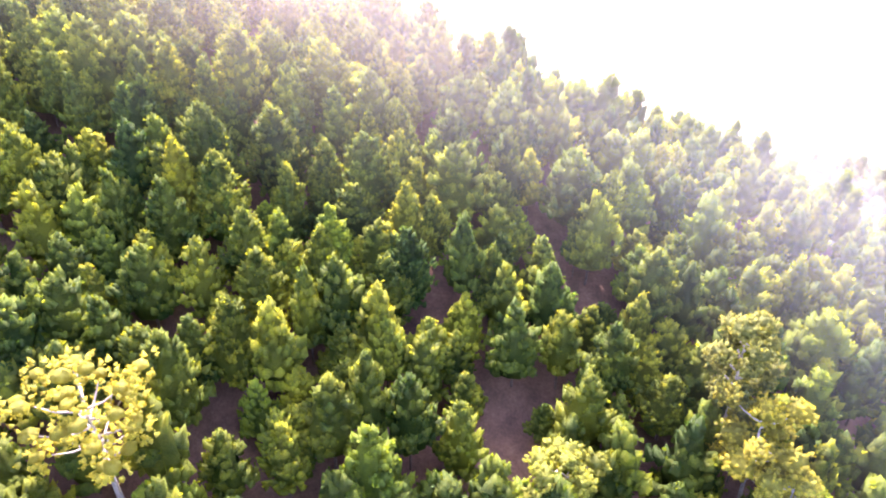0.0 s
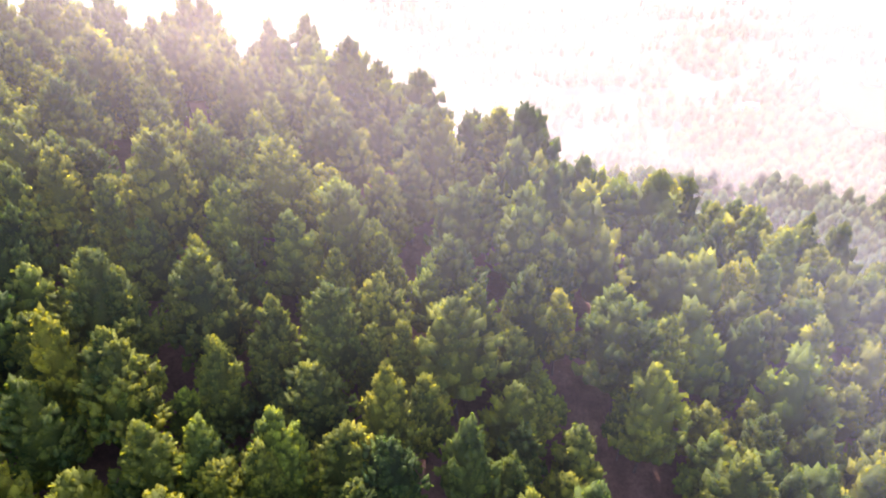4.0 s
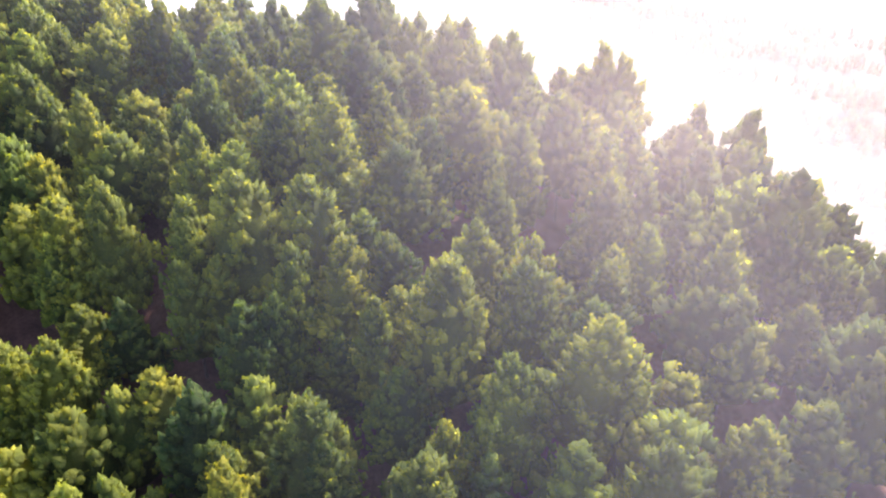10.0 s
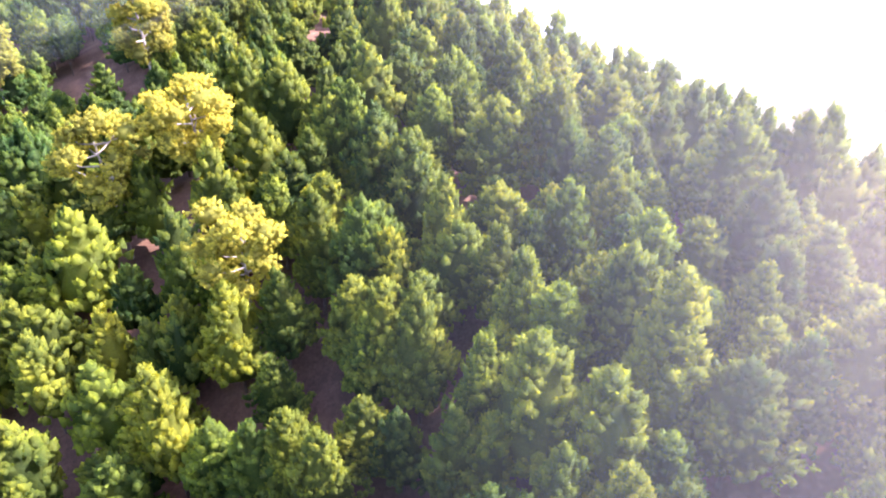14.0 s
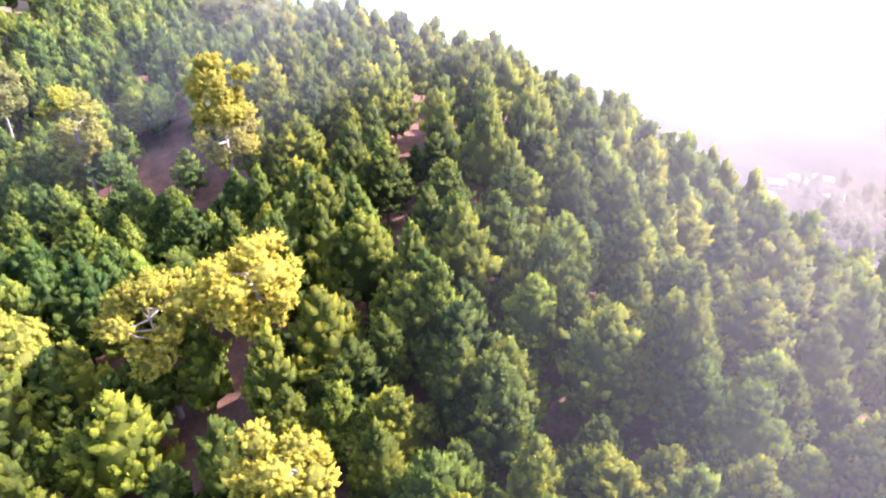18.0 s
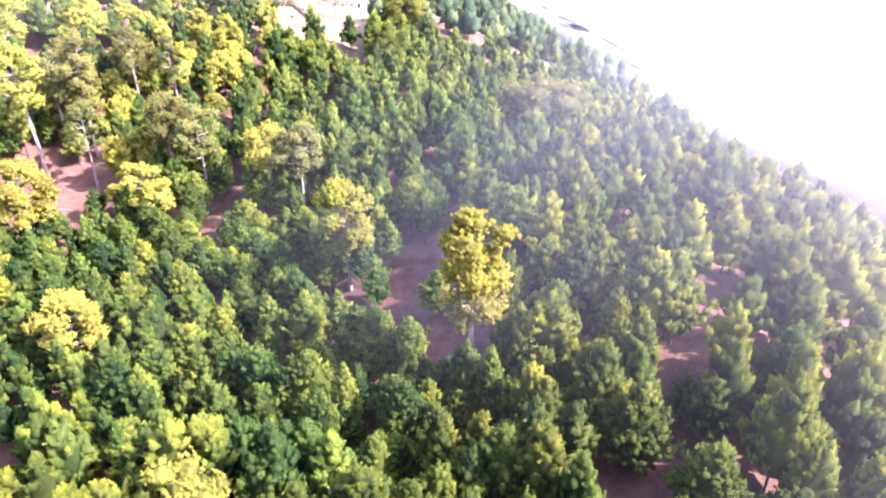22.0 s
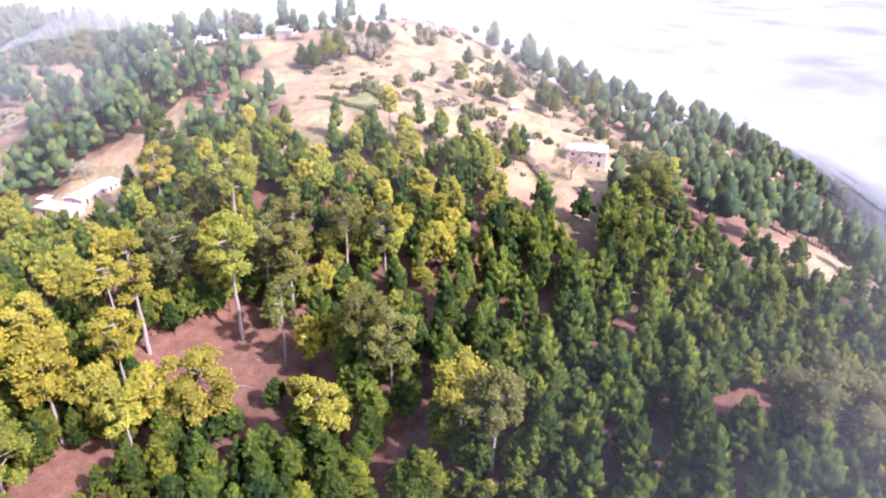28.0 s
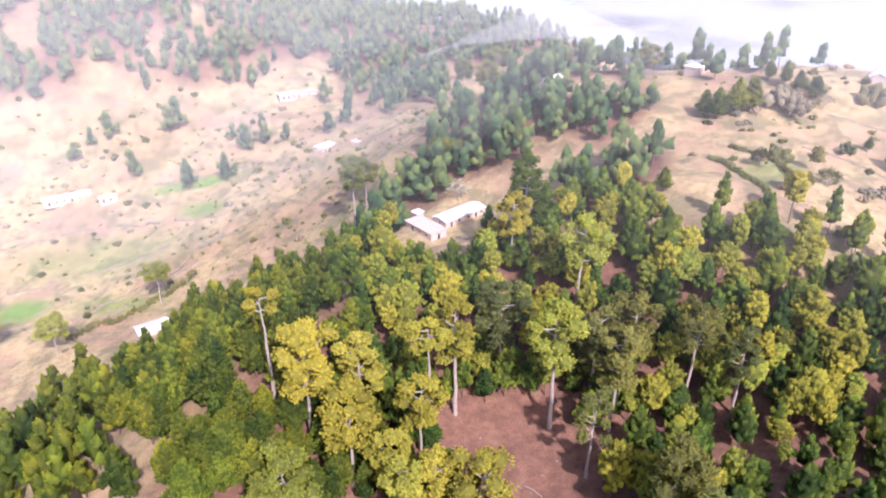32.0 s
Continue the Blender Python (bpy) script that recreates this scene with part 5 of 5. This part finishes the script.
for k, (x, y, h) in enumerate(HILL_PINES):
    tr, cr = masters[k % len(masters)]
    tree = tagged(new("hill_pine"), "single dark green pine standing on the open hill", "pine tree", group="single pines on the bare hill")
    tree.location, tree.scale, tree.rotation_euler = (x, y, land_at(x, y) - 0.1), (h / 13.0, h / 13.0, h / 15.0), (0, 0, k * 1.7)
    part("trunk", tr, tree)
    part("crown", cr, tree)

# rounded lighter trees and large bushes of the bare hill
HILL_TREES = [(-366, -123, 14), (-409, -140, 8), (-335, -132, 9), (-306, -89, 6), (-391, -94, 12), (-393, -88, 10), (-424, -96, 9), (-341, -21, 20), (-372, -49, 7), (-429, -163, 8), (-430, -136, 9), (-425, -93, 6), (-359, -18, 13), (-337, -10, 12), (-411, -84, 8), (-402, -104, 7), (-416, -110, 9), (-436, -84, 9), (-444, -75, 10)]
round_meshes = [(mesh_of("hill_tree_trunk", *tr, [PALE_BARK], smooth=True), crown_mesh("hill_tree_crown", cr, tp, (OLIVE, PALE, SCRUB)[k % 3])) for k, (tr, cr, tp) in enumerate(ROUND)]
for k, (x, y, h) in enumerate(HILL_TREES):
    tr, cr = round_meshes[k % len(round_meshes)]
    tree = tagged(new("hill_tree"), "rounded grey-green tree standing on the dry hill", "tree", group="rounded trees on the bare hill")
    tree.location, tree.scale, tree.rotation_euler = (x, y, land_at(x, y) - 0.1), (h / 12.0, h / 12.0, h / 15.0), (0, 0, k * 2.1)
    part("trunk", tr, tree)
    part("crown", cr, tree)
HILL_BUSHES = [(-380, -121, 6), (-327, -142, 6), (-304, -79, 6), (-328, -76, 5), (-371, -42, 7), (-393, -167, 8), (-358, -100, 4), (-337, -92, 5), (-341, -99, 4), (-403, -69, 5), (-357, -141, 4)]
DRY_BUSHES = [(-422, -121, 7), (-358, -178, 8), (-360, -171, 8), (-408, -166, 6), (-350, -114, 4), (-339, -83, 5), (-423, -86, 6), (-413, -128, 6), (-418, -133, 5), (-406, -118, 5), (-430, -106, 6), (-364, -184, 7)]
for k, (x, y, h) in enumerate(HILL_BUSHES + DRY_BUSHES):
    leaves, stems, says = SHRUBS[0 if k < len(HILL_BUSHES) else 1]
    bush = tagged(new("large_bush"), ("large grey-green bush on the dry hill", "large leafless pinkish bush on the dry hill")[k >= len(HILL_BUSHES)], "bush", group="large bushes of the bare hill")
    bush.location, bush.scale, bush.rotation_euler = (x, y, land_at(x, y) - 0.1), (h / 2.4, h / 2.4, h / 2.1), (0, 0, k * 1.3)
    part("leaves", leaves, bush)
    part("stems", stems, bush)


# ---- field walls, posts, logs, stones ----
def field_wall(points, seed, high=0.8, wide=0.6):
    """A dry-stone wall that follows the ground, uneven along its top."""
    rng = np.random.RandomState(seed)
    pts = []
    for (xa, ya), (xb, yb) in zip(points, points[1:]):
        n = max(2, int(math.hypot(xb - xa, yb - ya) / 1.2))
        pts += [(xa + (xb - xa) * k / n, ya + (yb - ya) * k / n) for k in range(n)]
    pts.append(points[-1])
    p = np.array(pts) + rng.normal(0, 0.12, (len(pts), 2))
    along = unit(np.gradient(p, axis=0))
    side = np.c_[-along[:, 1], along[:, 0]] * wide / 2
    z = land(p[:, 0], p[:, 1])
    top = z + high * rng.uniform(0.7, 1.25, len(p))
    ring = np.stack([np.c_[p - side, z - 0.5], np.c_[p - side * 0.8, top], np.c_[p + side * 0.8, top], np.c_[p + side, z - 0.5]], 1).reshape(-1, 3)
    t = []
    for k in range(len(p) - 1):
        for s in range(3):
            a = k * 4 + s
            t += [(a, a + 1, a + 5), (a, a + 5, a + 4)]
    return tagged(new("field_wall", mesh_of("field_wall", ring, t, [STONE])), "low pale dry-stone wall between valley fields", "wall", group="field walls in the valley")


field_wall([(-75, -251), (-88, -262), (-105, -270), (-118, -278)], 71, 0.6)
field_wall([(-60, -262), (-84, -269), (-108, -281), (-131, -294)], 72, 0.6)
field_wall([(-15, -342), (-45, -343), (-76, -340), (-104, -326), (-130, -314)], 73, 0.6)
field_wall([(-20, -300), (-50, -302), (-80, -298), (-110, -306)], 74, 0.5)
field_wall([(-95, -370), (-120, -366), (-148, -360)], 75, 0.6)
field_wall([(-20, -265), (-45, -268), (-62, -262)], 78, 0.6)
field_wall([(-345, -150), (-352, -142), (-358, -128), (-362, -112)], 76, 0.5)
field_wall([(-370, -165), (-384, -150), (-392, -136)], 77, 0.5)

post_mesh = mesh_of("post", *tube([(0, 0, -0.2), (0.02, 0, 1.0), (0.03, 0.02, 1.9)], [0.10, 0.09, 0.07], 6), [PALE_BARK], smooth=True)
prng = np.random.RandomState(81)
for k in range(14):
    f = k / 13
    x, y = -58 - 62 * f, -276 - 8 * math.sin(f * 3) + 8 * f
    post = tagged(new("fence_post", post_mesh), "weathered pale wooden fence post in field", "post", group="fence posts in the valley")
    post.location, post.rotation_euler = (x, y, land_at(x, y)), (prng.uniform(-0.08, 0.08), prng.uniform(-0.08, 0.08), prng.uniform(0, 6))


def power_pole(x, y, h):
    top = tagged(new("power_pole"), "slim grey power pole with a short cross-arm", "pole", group="power poles on the hill")
    top.location = (x, y, land_at(x, y) - 0.2)
    part("pole", mesh_of("pole", *tube([(0, 0, 0), (0, 0, h / 2), (0, 0, h)], [0.14, 0.12, 0.09], 8), [PALE_BARK], smooth=True), top)
    bm = bmesh.new()
    box(bm, -0.9, 0.9, -0.06, 0.06, h - 0.7, h - 0.55)
    bm_part("cross_arm", bm, PALE_BARK, top)
    for s in (-0.8, 0, 0.8):
        bm = bmesh.new()
        box(bm, s - 0.05, s + 0.05, -0.05, 0.05, h - 0.55, h - 0.32)
        bm_part("insulator", bm, ROOF_WHITE, top)


power_pole(-372, -78, 8.5)
power_pole(-345, -56, 8.0)
power_pole(-388, -176, 8.0)


def fallen_log(x, y, turn, length):
    pts = [(-length / 2, 0, 0.0), (0, 0.06 * length * 0.3, 0.02), (length / 2, 0, 0.0)]
    v, t = tube(pts, [0.17, 0.14, 0.08], 7)
    a = radians(turn)
    c, s = math.cos(a), math.sin(a)
    z = [land_at(x + c * d, y + s * d) for d in (-length / 2, 0, length / 2)]
    w = np.c_[c * v[:, 0] - s * v[:, 1], s * v[:, 0] + c * v[:, 1], v[:, 2] + np.interp(v[:, 0], [-length / 2, 0, length / 2], z) - z[1] + 0.12]
    ob = tagged(new("fallen_log", mesh_of("fallen_log", w, t, [PALE_BARK], smooth=True)), "fallen pale pine trunk lying on red litter", "log", group="fallen logs")
    ob.location = (x, y, z[1])


for q in ((-172, -2, 30, 7), (-168, 1, 55, 6), (-164, 3, 20, 5), (-148, 55, 70, 4), (-245, 44, 10, 5), (-198, -62, 120, 5)):
    fallen_log(*q)

STONES = []
for k in range(5):
    bm = bmesh.new()
    bmesh.ops.create_icosphere(bm, subdivisions=2, radius=0.5)
    for v in bm.verts:
        v.co *= 1 + 0.28 * noise.noise(v.co * 2.1 + Vector((k * 7.3, 0, 0)))
        v.co.z *= 0.62
    me = bpy.data.meshes.new("stone")
    bm.to_mesh(me)
    bm.free()
    me.materials.append(STONE)
    STONES.append(me)
rrng = np.random.RandomState(91)
for cx, cy, rad, n in ((-152, 62, 10, 26), (-250, 47, 9, 16), (-196, -68, 16, 22), (-340, -34, 9, 22), (-212, -158, 8, 14), (-296, -18, 14, 14)):
    for k in range(n):
        x, y = cx + rrng.normal(0, rad * 0.6), cy + rrng.normal(0, rad * 0.6)
        stone = tagged(new("stone", STONES[rrng.randint(5)]), "pale weathered stone on red hillside soil", "stone", group="stones of the clearings")
        s = rrng.uniform(0.4, 1.3)
        stone.location, stone.scale, stone.rotation_euler = (x, y, land_at(x, y) + 0.08 * s), (s, s * rrng.uniform(0.7, 1.2), s), (0, 0, rrng.uniform(0, 6))
